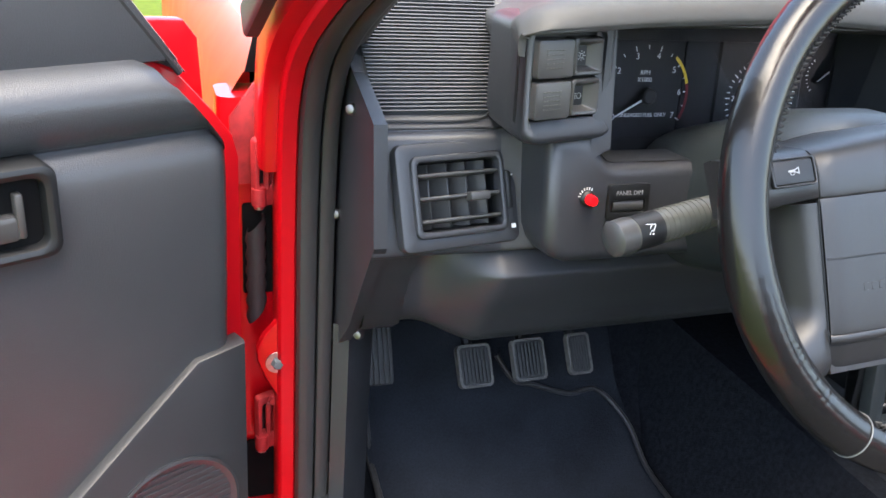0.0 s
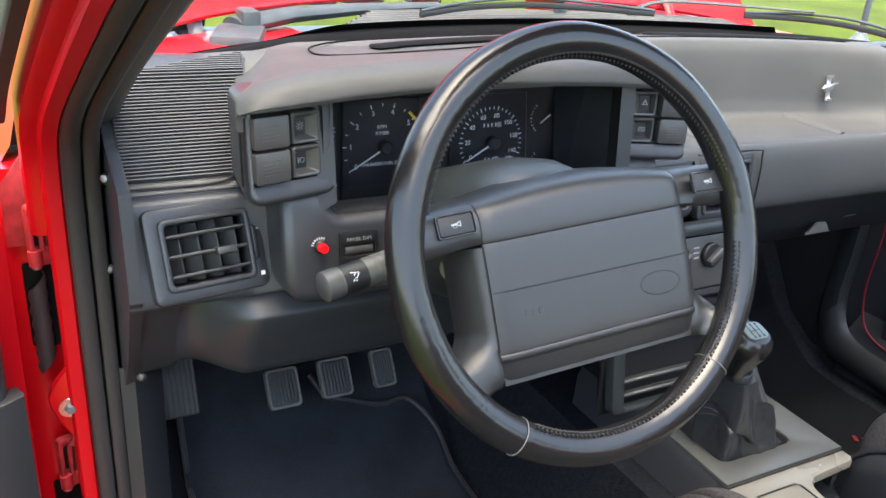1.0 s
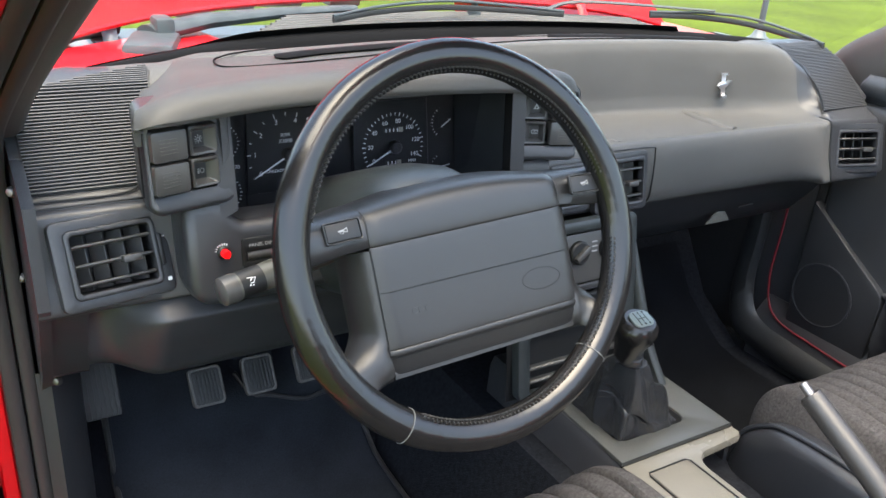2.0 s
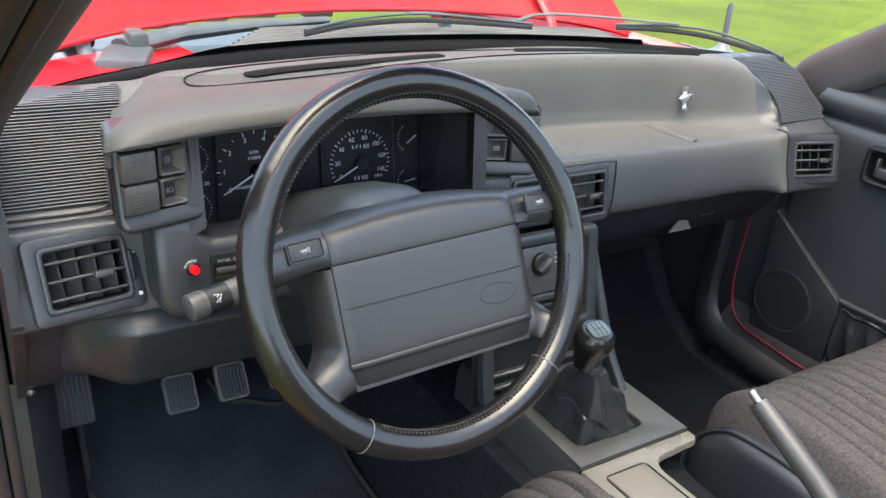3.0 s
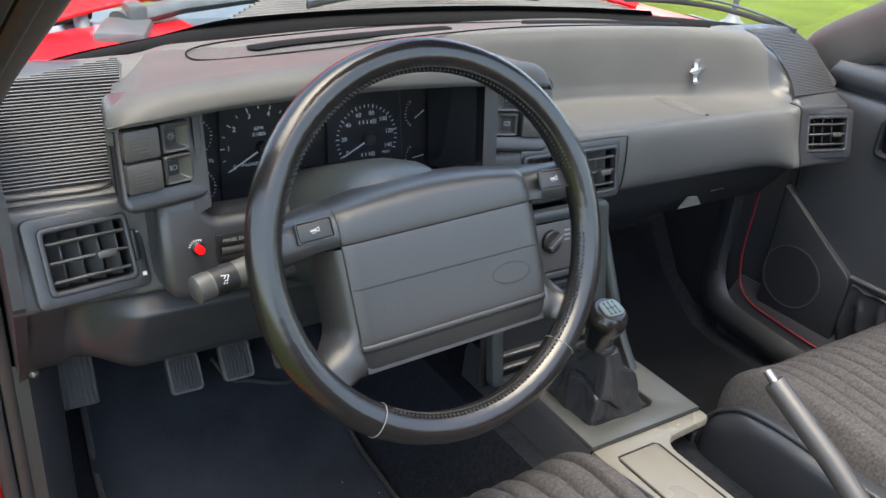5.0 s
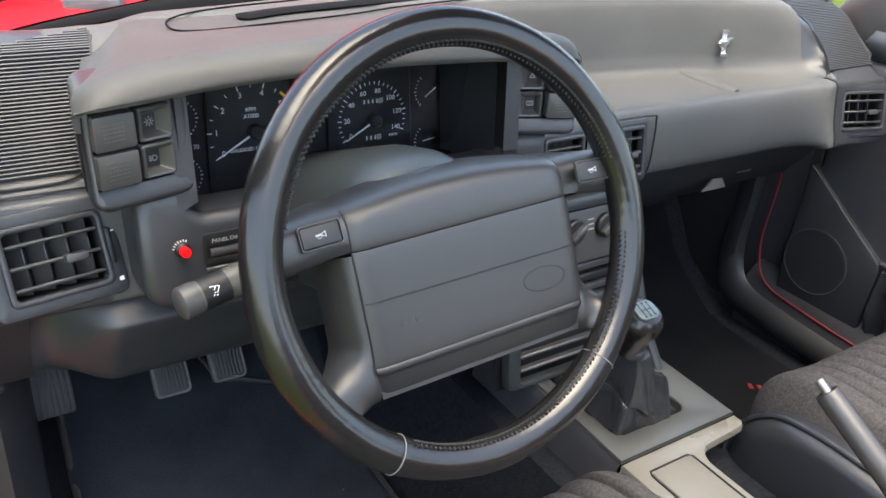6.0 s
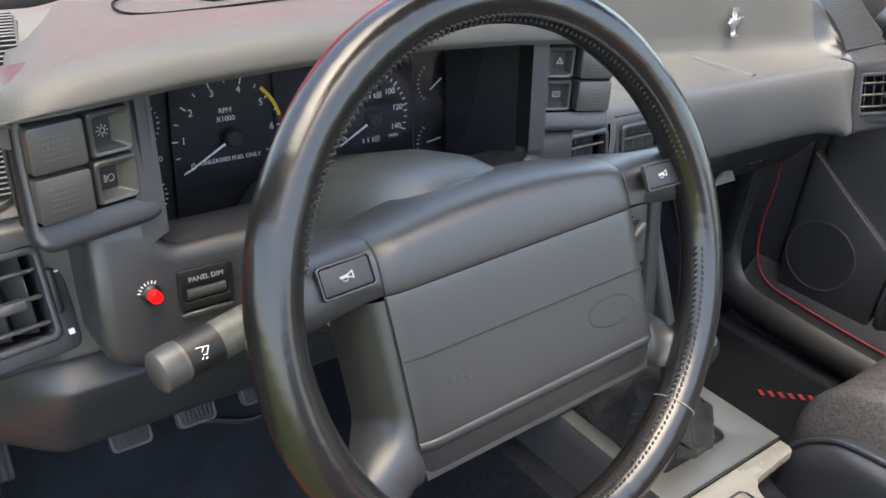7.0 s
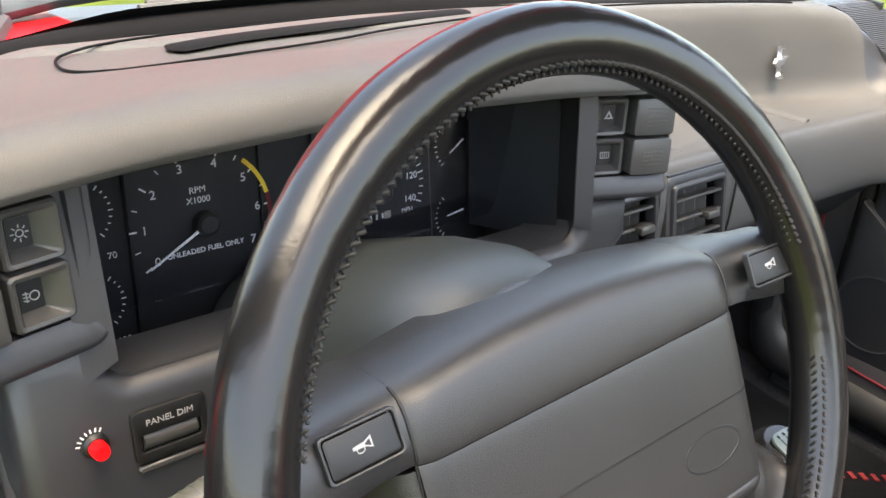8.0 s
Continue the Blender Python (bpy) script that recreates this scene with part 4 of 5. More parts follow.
# ---- doors ----
def door(name, m, label, grip):
    """A door in its own axes: x rearwards along the panel, y outwards, z up."""
    d = thing(name, tuple(m @ Vector((0.1, 0.05, 0.3))), label, "door", "doors")
    turn = m @ Matrix(((1, 0, 0, 0), (0, 0, -1, 0), (0, 1, 0, 0), (0, 0, 0, 1)))
    at = lambda x, z, out: turn @ Matrix.Translation((x, z, -out))
    shell = [(0.004, 0.30), (1.15, 0.30), (1.15, 0.935), (0.068, 0.93), (0.025, 0.881), (0.006, 0.856), (0.0, 0.835)]
    part("outer_shell", plate(shell, 0.12, 0.004, at(0, 0, 0.14)), RED, d, "red painted door shell")
    skin = [(-0.03, 0.30), (1.15, 0.30), (1.15, 0.945), (0.012, 0.938), (-0.016, 0.936), (-0.030, 0.918), (-0.034, 0.85)]
    part("outer_skin", plate(skin, 0.016, 0.004, at(0, 0, 0.158)), RED, d)
    prof = [(0.33, 0.012), (0.335, 0.0), (0.45, -0.004), (0.60, -0.010), (0.72, -0.018), (0.80, -0.022), (0.850, -0.021), (0.868, -0.013), (0.874, -0.006), (0.880, -0.012), (0.892, -0.020), (0.910, -0.022), (0.925, -0.012), (0.935, 0.006), (0.936, 0.02)]
    rows = []
    for L in list(np.linspace(0.024, 0.06, 9)) + list(np.linspace(0.066, 0.16, 9)) + list(np.linspace(0.2, 1.13, 14)):
        e = max(0, (0.05 - L) / 0.026)
        cut = lerp(0.840, 0.936, min(1, max(0, (L - 0.024) / 0.072) ** 0.85)) if grip > 0.83 else lerp(0.842, 0.936, min(1, max(0, (L - 0.028) / 0.03)))
        rows.append([m @ Vector((L, lerp(o, 0.018, e ** 3), min(z, cut))) for _, z, o in smooth_line([(0, a, b) for a, b in prof], 50)])
    part("panel", loft(rows), DOORVINYL, d, "black grained vinyl door panel", 60)
    low = [(0.022, 0.668), (0.072, 0.664), (0.200, 0.560), (0.60, 0.505), (1.1, 0.50), (1.1, 0.33), (0.022, 0.33)]
    sx, sz = 0.105, 0.500
    if grip < 0.83:
        low = [(0.020, 0.660), (0.049, 0.641), (0.120, 0.590), (0.196, 0.538), (0.207, 0.526), (0.209, 0.510), (0.205, 0.33), (0.020, 0.33)]
        sx, sz = 0.086, 0.477
    part("lower_panel", plate(low, 0.022, 0.005, at(0, 0, 0.0)), DOORLOW, d, "black moulded lower panel")
    sp = part("speaker_rim", moved(lathe([(0.060, 0.0), (0.068, 0.001), (0.069, 0.004), (0.066, 0.005), (0.060, 0.002)], 40), at(sx, sz, -0.021 if grip > 0.83 else -0.0195)), PLASTIC, d)
    for i in range(17 if grip > 0.83 else 0):
        z = -0.056 + 0.007 * i
        w = math.sqrt(max(0, 0.060 ** 2 - z * z))
        part("speaker_slat", box(2 * w, 0.003, 0.004, 0, m=at(sx, sz + z, -0.022)), PLASTIC, sp)
    if grip < 0.83:
        part("speaker_cover", lathe([(0.0645, 0.002), (0.050, 0.0012), (0.0, 0.0008)], 40, at(sx, sz, -0.0215)), DOORLOW, sp, smooth=80)
    hb = part("handle_bezel", plate(rounded(0.13, 0.072, 0.012), 0.036, 0.005, at(0.245, grip, 0.0), [rounded(0.108, 0.052, 0.008)]), PLASTIC_DARK, d, "black door handle surround")
    part("handle_cup", plate(rounded(0.112, 0.056, 0.008), 0.001, 0, at(0.245, grip, -0.024)), BLACK, hb)
    part("handle", join(plate(rounded(0.085, 0.020, 0.006), 0.010, 0.004, at(0.25, grip - 0.009, -0.024)), box(0.006, 0.034, 0.010, 0.002, 2, at(0.208, grip, -0.03))), SWITCH, hb, "black pull handle")
    part("sail", plate([(0.062, 0.930), (0.62, 0.930), (0.62, 0.962), (0.24, 1.06), (0.158, 1.06)], 0.018, 0.004, at(0, 0, 0.022)), DOORVINYL, d, "black mirror sail panel")
    bar_line = [(0.052, 0.917), (0.090, 0.933), (0.185, 1.06), (0.155, 1.06)]
    part("window_channel", plate(bar_line, 0.020, 0.004, at(0, 0, 0.030)), RUBBER, d, "black window channel")
    part("channel_lip", tube([m @ Vector((L + 0.010, 0.006, z)) for L, z in ((0.052, 0.920), (0.105, 0.990), (0.158, 1.06))], 0.003, 8), SEALTRIM, d)
    return d


TH = radians(65)
DOOR_L = Matrix(((-math.sin(TH), -math.cos(TH), 0, -0.790), (-math.cos(TH), math.sin(TH), 0, 0.316), (0, 0, 1, 0), (0, 0, 0, 1)))
DOOR_R = Matrix(((0, 1, 0, 0.762), (-1, 0, 0, 0.375), (0, 0, 1, 0), (0, 0, 0, 1)))
door("driver_door", DOOR_L, "open red car door with a black vinyl panel", 0.84)
door_right = door("passenger_door", DOOR_R, "closed red car door with a black vinyl panel", 0.815)

# ---- dash details ----
# defroster panel in the dash top: its joint and two slots
def laid(points, lift=0.0):
    out = []
    for x, y in points:
        y = max(y, YC(x) + 0.016) if x > -0.09 else y
        out.append((x, y, max(dash_top(x, y), 0.9872 + max(0, 0.385 - y) * 0.09 if -0.53 < x < -0.09 and y < 0.452 else 0) + lift))
    return out


joint = smooth_line(laid([(-0.432, 0.357), (-0.399, 0.363), (-0.349, 0.376), (-0.279, 0.391), (-0.23, 0.402), (-0.149, 0.424), (0.05, 0.458), (0.21, 0.456), (0.36, 0.425), (0.44, 0.385), (0.463, 0.385), (0.47, 0.41), (0.44, 0.455), (0.3, 0.53), (0.1, 0.585), (-0.1, 0.575), (-0.3, 0.50), (-0.369, 0.470), (-0.419, 0.447), (-0.446, 0.427), (-0.457, 0.412), (-0.461, 0.395), (-0.461, 0.375), (-0.452, 0.361), (-0.432, 0.357)], 0.001), 160)
part("demister_joint", tube(joint[:-1], 0.0011, 6, True), BLACK, dash)


def slot(points, n=48, w=0.015):
    return tube(smooth_line(laid(points, 0.0012), n), [w * math.sqrt(max(0.04, 1 - max(0, 1 - min(i, n - 1 - i) / 1.6) ** 2)) for i in range(n)], 10, flat=0.25)


part("demister_slot", slot([(-0.378, 0.412), (-0.331, 0.428), (-0.291, 0.437), (-0.208, 0.451), (-0.113, 0.467), (-0.027, 0.484)], w=0.012), BLACK, dash, "dark demister slot")
part("demister_slot", slot([(0.144, 0.528), (0.25, 0.518), (0.35, 0.492), (0.443, 0.452)]), BLACK, dash, "dark demister slot")

# bright badge on the passenger side
badge = part("badge", join(*[box(0.0026, 0.040, 0.002, 0.0006, 1, Matrix.Translation((dx, 0, 0))) for dx in (-0.0036, 0, 0.0036)]), BADGE, dash, "small bright metal badge")
badge_m = facing(0.427, 0.3815, 0.911, 9)
badge.data.transform(badge_m)
part("badge_figure", moved(join(plate([(-0.016, 0.0), (-0.010, 0.006), (0.002, 0.004), (0.010, 0.008), (0.019, 0.007), (0.012, 0.002), (0.004, -0.004), (-0.008, -0.006), (-0.012, -0.002)], 0.004, 0.001), plate(rounded(0.012, 0.004, 0.001), 0.004, 0, Matrix.Translation((0, 0.019, 0))), plate(rounded(0.012, 0.004, 0.001), 0.004, 0, Matrix.Translation((0, -0.019, 0)))), badge_m), BADGE, badge)

# ribs in the passenger tray
for x in (0.10, 0.355):
    part("tray_rib", tube([(x, 0.405, 0.864), (x + 0.012, 0.355, 0.860), (x + 0.024, 0.30, 0.857)], [0.010, 0.012, 0.009], 12, flat=0.6), VINYL, dash)

# joint lines round the centre vents and the band's end
part("vent_joint", tube(smooth_line([(0.02, 0.2385, 0.872), (0.125, 0.2385, 0.871), (0.141, 0.240, 0.86), (0.145, 0.2405, 0.80), (0.141, 0.2435, 0.782), (0.12, 0.2465, 0.776)], 30), 0.0013, 6), PLASTIC_DARK, dash)
BAND = [Vector((0.566, p.y - 0.0008, p.z + 0.0006)) for p in smooth_line([(0, q, r) for q, r in dash_line(0.566)], 61)[30:58]]
part("band_joint", tube(BAND, 0.0016, 6), PLASTIC_DARK, dash)
part("grille_joint", tube(smooth_line([(-0.69, 0.271, 0.884), (-0.60, 0.271, 0.884), (-0.578, 0.28, 0.893)], 16), 0.0012, 6), PLASTIC_DARK, dash)
part("grille_joint", tube(smooth_line([(x, y, dash_top(x, y) + 0.0006) for x, y in ((-0.578, 0.282), (-0.560, 0.33), (-0.545, 0.37), (-0.536, 0.408))], 16), 0.0018, 6), PLASTIC_DARK, dash)
part("ledge_line", tube([(-0.695, 0.262, 0.8795), (-0.60, 0.262, 0.8795), (-0.57, 0.262, 0.8795)], 0.0012, 6), PLASTIC_DARK, dash)

# glove box under the band
glove = part("glove_box", loft([[(x, y, z) for x in (0.125, 0.14, 0.60, 0.69, 0.70)] for y, z in ((0.292, 0.768), (0.300, 0.757), (0.345, 0.690), (0.385, 0.640), (0.41, 0.628), (0.50, 0.626))]), PLASTIC, dash, "black glove box door")
LATCH = facing(0.425, 0.334, 0.681, -32)
part("latch", plate([(-0.030, -0.009), (0.030, -0.009), (0.017, 0.009), (-0.006, 0.011)], 0.004, 0.0015, LATCH @ Matrix.Rotation(radians(-38), 4, "X")), CONSOLE, glove, "grey latch")
part("latch_bar", box(0.035, 0.003, 0.002, 0, m=LATCH @ Matrix.Translation((0.05, 0.028, 0.003))), SWITCH, glove)

# screws on the dash end
for x, y, z in ((-0.703, 0.308, 0.885), (-0.703, 0.355, 0.765), (-0.685, 0.318, 0.645)):
    part("screw", lathe([(0, 0.004), (0.004, 0.003), (0.006, 0.0), (0.006, -0.003), (0, -0.003)], 14, facing(x, y, z, 10, -40)), DULLSTEEL, dash, "bright screw head")

# red lamp with its lettering as bars, and the dimmer wheel
LAMP = facing(-0.521, 0.1866, 0.837, 6, 4)
lamp = part("lamp_holder", lathe([(0.0072, -0.004), (0.0072, 0.002), (0.0055, 0.004), (0.0045, 0.004)], 24, LAMP), PLASTIC_DARK, dash)
part("lamp", lathe([(0.0047, 0.0), (0.0047, 0.009), (0.0040, 0.0115), (0.0, 0.012)], 20, LAMP), LAMPRED, lamp, "lit red lamp")
for i in range(7):
    a = radians(165 - 17 * i)
    part("letter_bar", box(0.0008, 0.0024, 0.0004, 0, m=LAMP @ Matrix.Translation((0.0088 * math.cos(a), 0.0088 * math.sin(a), 0.0005)) @ Matrix.Rotation(a - math.pi / 2, 4, "Z")), WHITE, lamp)
DIM = facing(-0.481, 0.1856, 0.833, 6)
dimmer = part("dimmer_bezel", plate(rounded(0.042, 0.032, 0.003), 0.003, 0.0008, DIM, [[(x, y - 0.004) for x, y in rounded(0.034, 0.011, 0.002)]]), PLASTIC_DARK, dash, "black dimmer switch plate")
part("dimmer_wheel", tube([DIM @ Vector((-0.015, -0.004, -0.003)), DIM @ Vector((0.015, -0.004, -0.003))], 0.0062, 18), SWITCH, dimmer)
part("lettering", writing("PANEL DIM", 0.0054, DIM @ Matrix.Translation((0, 0.008, 0.0031))), LETTER, dimmer, smooth=0)
part("dimmer_ledge", box(0.04, 0.004, 0.004, 0.001, 1, DIM @ Matrix.Translation((0, -0.020, 0.001))), SWITCH, dimmer)

# ---- switch details ----
for m, s in ((POD_L, 1), (POD_R, -1)):
    for j in (-1, 1):
        dots = []
        for i in range(6):
            for k in range(5):
                dots.append(box(0.0022, 0.0011, 0.0007, 0, m=m @ Matrix.Translation((-s * 0.0225 - 0.0085 + 0.0034 * i, j * 0.0175 + 0.0075 - 0.0037 * k, 0.0202))))
        tagged(part("rocker_dots", join(*dots), STALK, dash, smooth=0), kind="stuff")


def ring_mark(r, w, m, n=20):
    return plate([(r * math.cos(2 * math.pi * i / n), r * math.sin(2 * math.pi * i / n)) for i in range(n)], 0.0003, 0, m, [[((r - w) * math.cos(2 * math.pi * i / n), (r - w) * math.sin(2 * math.pi * i / n)) for i in range(n)]])


def bar(x, y, w, h, m, turn=0):
    return box(w, h, 0.0004, 0, m=m @ Matrix.Translation((x, y, 0)) @ Matrix.Rotation(radians(turn), 4, "Z"))


for m, s, j, kind in ((POD_L, 1, 1, "sun"), (POD_L, 1, -1, "fog"), (POD_R, -1, 1, "tri"), (POD_R, -1, -1, "rear")):
    c = m @ Matrix.Translation((s * 0.0175, j * 0.0175, 0.0066))
    part("button_face", plate(rounded(0.0125, 0.0165, 0.0008), 0.0010, 0, c @ Matrix.Translation((0, 0, -0.0018))), PLASTIC_DARK, dash)
    if kind == "sun":
        bms = [ring_mark(0.0022, 0.0006, c)] + [bar(0.0038 * math.cos(radians(45 * i)), 0.0038 * math.sin(radians(45 * i)), 0.0018, 0.0006, c, 45 * i) for i in range(8)]
    elif kind == "fog":
        bms = [ring_mark(0.0028, 0.0006, c @ Matrix.Translation((0.0012, 0, 0)))] + [bar(-0.0032, -0.002 + 0.002 * i, 0.003, 0.0005, c, -10) for i in range(3)] + [bar(-0.003, 0, 0.0005, 0.006, c)]
    elif kind == "tri":
        bms = [plate([(-0.0042, -0.003), (0.0042, -0.003), (0, 0.0045)], 0.0003, 0, c, [[(-0.002, -0.0018), (0.002, -0.0018), (0, 0.0018)]])]
    else:
        bms = [plate(rounded(0.009, 0.006, 0.001), 0.0003, 0, c, [rounded(0.0075, 0.0046, 0.0006)])] + [bar(-0.002 + 0.002 * i, 0, 0.0005, 0.005, c) for i in range(3)]
    part("symbol", join(*bms), LETTER, dash, smooth=0)

# ---- gauges ----
G = FASCIA @ Matrix.Translation((0, 0, -0.0855))
face = part("gauge_face", plate([(-0.128, -0.06), (-0.036, -0.06), (-0.034, 0.075), (-0.124, 0.075)], 0.005, 0.001, G), GAUGE, dash, "dark tachometer face")
part("gauge_face", plate([(-0.033, -0.06), (0.006, -0.06), (0.006, 0.075), (-0.031, 0.075)], 0.003, 0.001, G), GAUGE, dash)
speed = part("gauge_face", plate([(0.010, -0.06), (0.117, -0.06), (0.112, 0.075), (0.010, 0.075)], 0.005, 0.001, G), GAUGE, dash, "dark speedometer face")
part("gauge_edge", tube([G @ Vector((0.118, -0.06, 0.006)), G @ Vector((0.113, 0.075, 0.006))], 0.0005, 6), SWITCH, dash)
blank = loft([[G @ Vector((lerp(0.155, 0.178, f) + 0.004 * math.sin(math.pi * f), y, lerp(0.004, 0.088, f))) for y in np.linspace(-0.03, 0.098, 8)] for f in np.linspace(0, 1, 12)])
part("blank_panel", blank, BLANK, dash, "plain dark panel beside the gauges", 60)
part("blank_edge", tube([G @ Vector((0.156, -0.03, 0.006)), G @ Vector((0.154, 0.06, 0.006))], 0.0012, 6), BLACK, dash)


def dial(parent, cx, cy, rt, rn, n, labels, a0, a1, needle, size, minor):
    c = G @ Matrix.Translation((cx, cy, 0.0054))
    for i in range(n * minor + 1):
        a = radians(lerp(a0, a1, i / (n * minor)))
        big = i % minor == 0
        part("tick", box(0.0052 if big else 0.0036, 0.0011 if big else 0.0008, 0.0004, 0, m=c @ Matrix.Rotation(a, 4, "Z") @ Matrix.Translation((rt, 0, 0))), WHITE, parent, smooth=0)
    for i, text in enumerate(labels):
        a = radians(lerp(a0, a1, i / n))
        if text:
            part("number", writing(text, size, c @ Matrix.Translation((rn * math.cos(a), rn * math.sin(a), 0))), WHITE, parent, smooth=0)
    a = radians(needle)
    nd = part("needle", plate([(0.0, -0.0009), (rt, -0.0005), (rt, 0.0005), (0.0, 0.0009)], 0.0012, 0, c @ Matrix.Translation((0, 0, 0.006)) @ Matrix.Rotation(a, 4, "Z")), WHITE, parent, "white needle", 0)
    part("needle_hub", lathe([(0.0085, 0.002), (0.008, 0.009), (0.006, 0.011), (0, 0.0112)], 20, c), PLASTIC_DARK, nd)
    return c


tc = dial(face, -0.076, 0.0215, 0.0475, 0.040, 7, "01234567", 212, -30, 209, 0.0085, 2)
part("lettering", join(writing("RPM", 0.0062, tc @ Matrix.Translation((-0.002, 0.0225, 0))), writing("X1000", 0.0062, tc @ Matrix.Translation((-0.002, 0.0155, 0)))), WHITE, face, smooth=0)
part("lettering", writing("UNLEADED FUEL ONLY", 0.0052, tc @ Matrix.Translation((0.0, -0.0195, 0))), WHITE, face, smooth=0)
for a, b, mm in ((50, 14, YELLOW), (14, -28, REDMARK)):
    arc = [(r * math.cos(radians(lerp(a, b, k / 10))), r * math.sin(radians(lerp(a, b, k / 10)))) for r, ks in ((0.0505, range(11)), (0.0475, range(10, -1, -1))) for k in ks]
    part("band", plate(arc, 0.0004, 0, tc), mm, face, "yellow warning band" if mm is YELLOW else "red warning band", 0)
sc = dial(speed, 0.0655, 0.0165, 0.0415, 0.0325, 7, ["0", "20", "40", "60", "80", "100", "120", "140"], 211, -22, 208, 0.0078, 4)
part("lettering", writing("MPH", 0.0055, sc @ Matrix.Translation((0.027, -0.021, 0))), WHITE, speed, smooth=0)
for k, y in ((5, 0.021), (4, -0.021)):
    part("counter", bar(0.0, y, 0.0055 * k, 0.0065, sc), PLASTIC_DARK, speed, smooth=0)
    part("counter_end", bar(0.0027 * k - 0.003, y, 0.006, 0.006, sc @ Matrix.Translation((0, 0, 0.0004))), CREAM, speed, smooth=0)
    for i in range(k - 1):
        part("digit_bar", bar(-0.0027 * k + 0.003 + 0.0054 * i, y, 0.0014, 0.0042, sc @ Matrix.Translation((0, 0, 0.0004))), WHITE, speed, smooth=0)
for x0, side_ in ((0.134, 1), (-0.147, -1)):
    for cy in (0.042, -0.018):
        c = G @ Matrix.Translation((x0, cy, 0.0055))
        for i in range(9):
            a = radians(130 + 100 * i / 8) if side_ > 0 else radians(-50 + 100 * i / 8)
            part("tick", bar(0.02 * math.cos(a) + 0.008 * side_, 0.02 * math.sin(a), 0.003 if i % 4 == 0 else 0.0018, 0.0007, c, math.degrees(a)), WHITE, dash, smooth=0)
        if side_ > 0:
            part("needle", plate([(0, -0.0007), (-0.017, -0.0004), (-0.017, 0.0004), (0, 0.0007)], 0.001, 0, c @ Matrix.Translation((0.013, 0.004, 0.004)) @ Matrix.Rotation(radians(35 if cy > 0 else 8), 4, "Z")), WHITE, dash, smooth=0)
for text, y in (("70", 0.012), ("130", -0.047)):
    part("number", writing(text, 0.0062, G @ Matrix.Translation((-0.138, y, 0.0055))), WHITE, dash, smooth=0)
lens = part("lens", plate(rounded(0.33, 0.112, 0.012), 0.0015, 0, FASCIA @ Matrix.Translation((0, 0.038, -0.045)) @ Matrix.Rotation(radians(14), 4, "X")), LENS, dash, "clear instrument lens")
lens.visible_shadow = False

# ---- centre stack ----
STACK = Matrix.Translation((-0.01, 0.205, 0.66)) @ Matrix.Rotation(radians(90 - 10), 4, "X")
part("stack_frame", plate(rounded(0.215, 0.25, 0.012), 0.016, 0.005, STACK @ Matrix.Translation((0, 0, 0.0)), [[(x, y + 0.045) for x, y in rounded(0.172, 0.125, 0.006)], [(x, y - 0.075) for x, y in rounded(0.172, 0.085, 0.006)]]), SHROUD, console)
ac = part("heater_panel", plate(rounded(0.174, 0.074, 0.004), 0.010, 0.002, STACK @ Matrix.Translation((0, 0.068, 0.0))), SWITCH, console, "grey heater control panel")
for x, y in ((0.0, 0.078), (0.055, 0.078), (-0.055, 0.078)):
    k = part("heater_knob", lathe([(0.017, 0.0), (0.017, 0.006), (0.015, 0.008), (0.0, 0.008)], 28, STACK @ Matrix.Translation((x, y, 0.010))), PLASTIC_DARK, ac)
    part("knob_grip", box(0.009, 0.030, 0.012, 0.003, 2, STACK @ Matrix.Translation((x, y, 0.020)) @ Matrix.Rotation(radians(-55), 4, "Z")), SWITCH, k)
for i in range(3):
    part("strip", box(0.172, 0.010, 0.012, 0.002, 1, STACK @ Matrix.Translation((0, 0.024 - 0.016 * i, 0.004))), PLASTIC_DARK if i % 2 else PLASTIC, console)
    part("panel_mark", box(0.010, 0.002, 0.0005, 0, m=STACK @ Matrix.Translation((0.030, 0.09 - 0.007 * i, 0.0103))), LETTER, ac, smooth=0)
part("pocket_back", plate(rounded(0.18, 0.10, 0.004), 0.002, 0, STACK @ Matrix.Translation((0, -0.075, -0.04))), PLASTIC_DARK, console)
for i in range(2):
    part("tray_edge", box(0.17, 0.006, 0.012, 0.002, 1, STACK @ Matrix.Translation((0, -0.082 - 0.020 * i, 0.004))), SWITCH, console)
CHEEK = smooth_line([(0.100, 0.246, 0.768), (0.104, 0.212, 0.69), (0.107, 0.170, 0.60), (0.113, 0.140, 0.550), (0.118, 0.115, 0.515)], 24)
part("side_cheek", strip(CHEEK, (0.008, 0, 0), (0, 0.02, 0.006), 40, 0.5), SHROUD, console)
part("cheek_wall", loft([[p + Vector((0.004, 0.01, 0)) for p in CHEEK], [Vector((p.x + 0.004, 0.55, p.z)) for p in CHEEK]]), PLASTIC, console)

# black sheet over the console body imitates the shade round the boot
part("boot_well_shade", plate([(x + 0.018, y + 0.11) for x, y in rounded(0.13, 0.15, 0.015)], 0.001, 0, Matrix.Translation((0, 0, 0.5335))), BLACK, console)

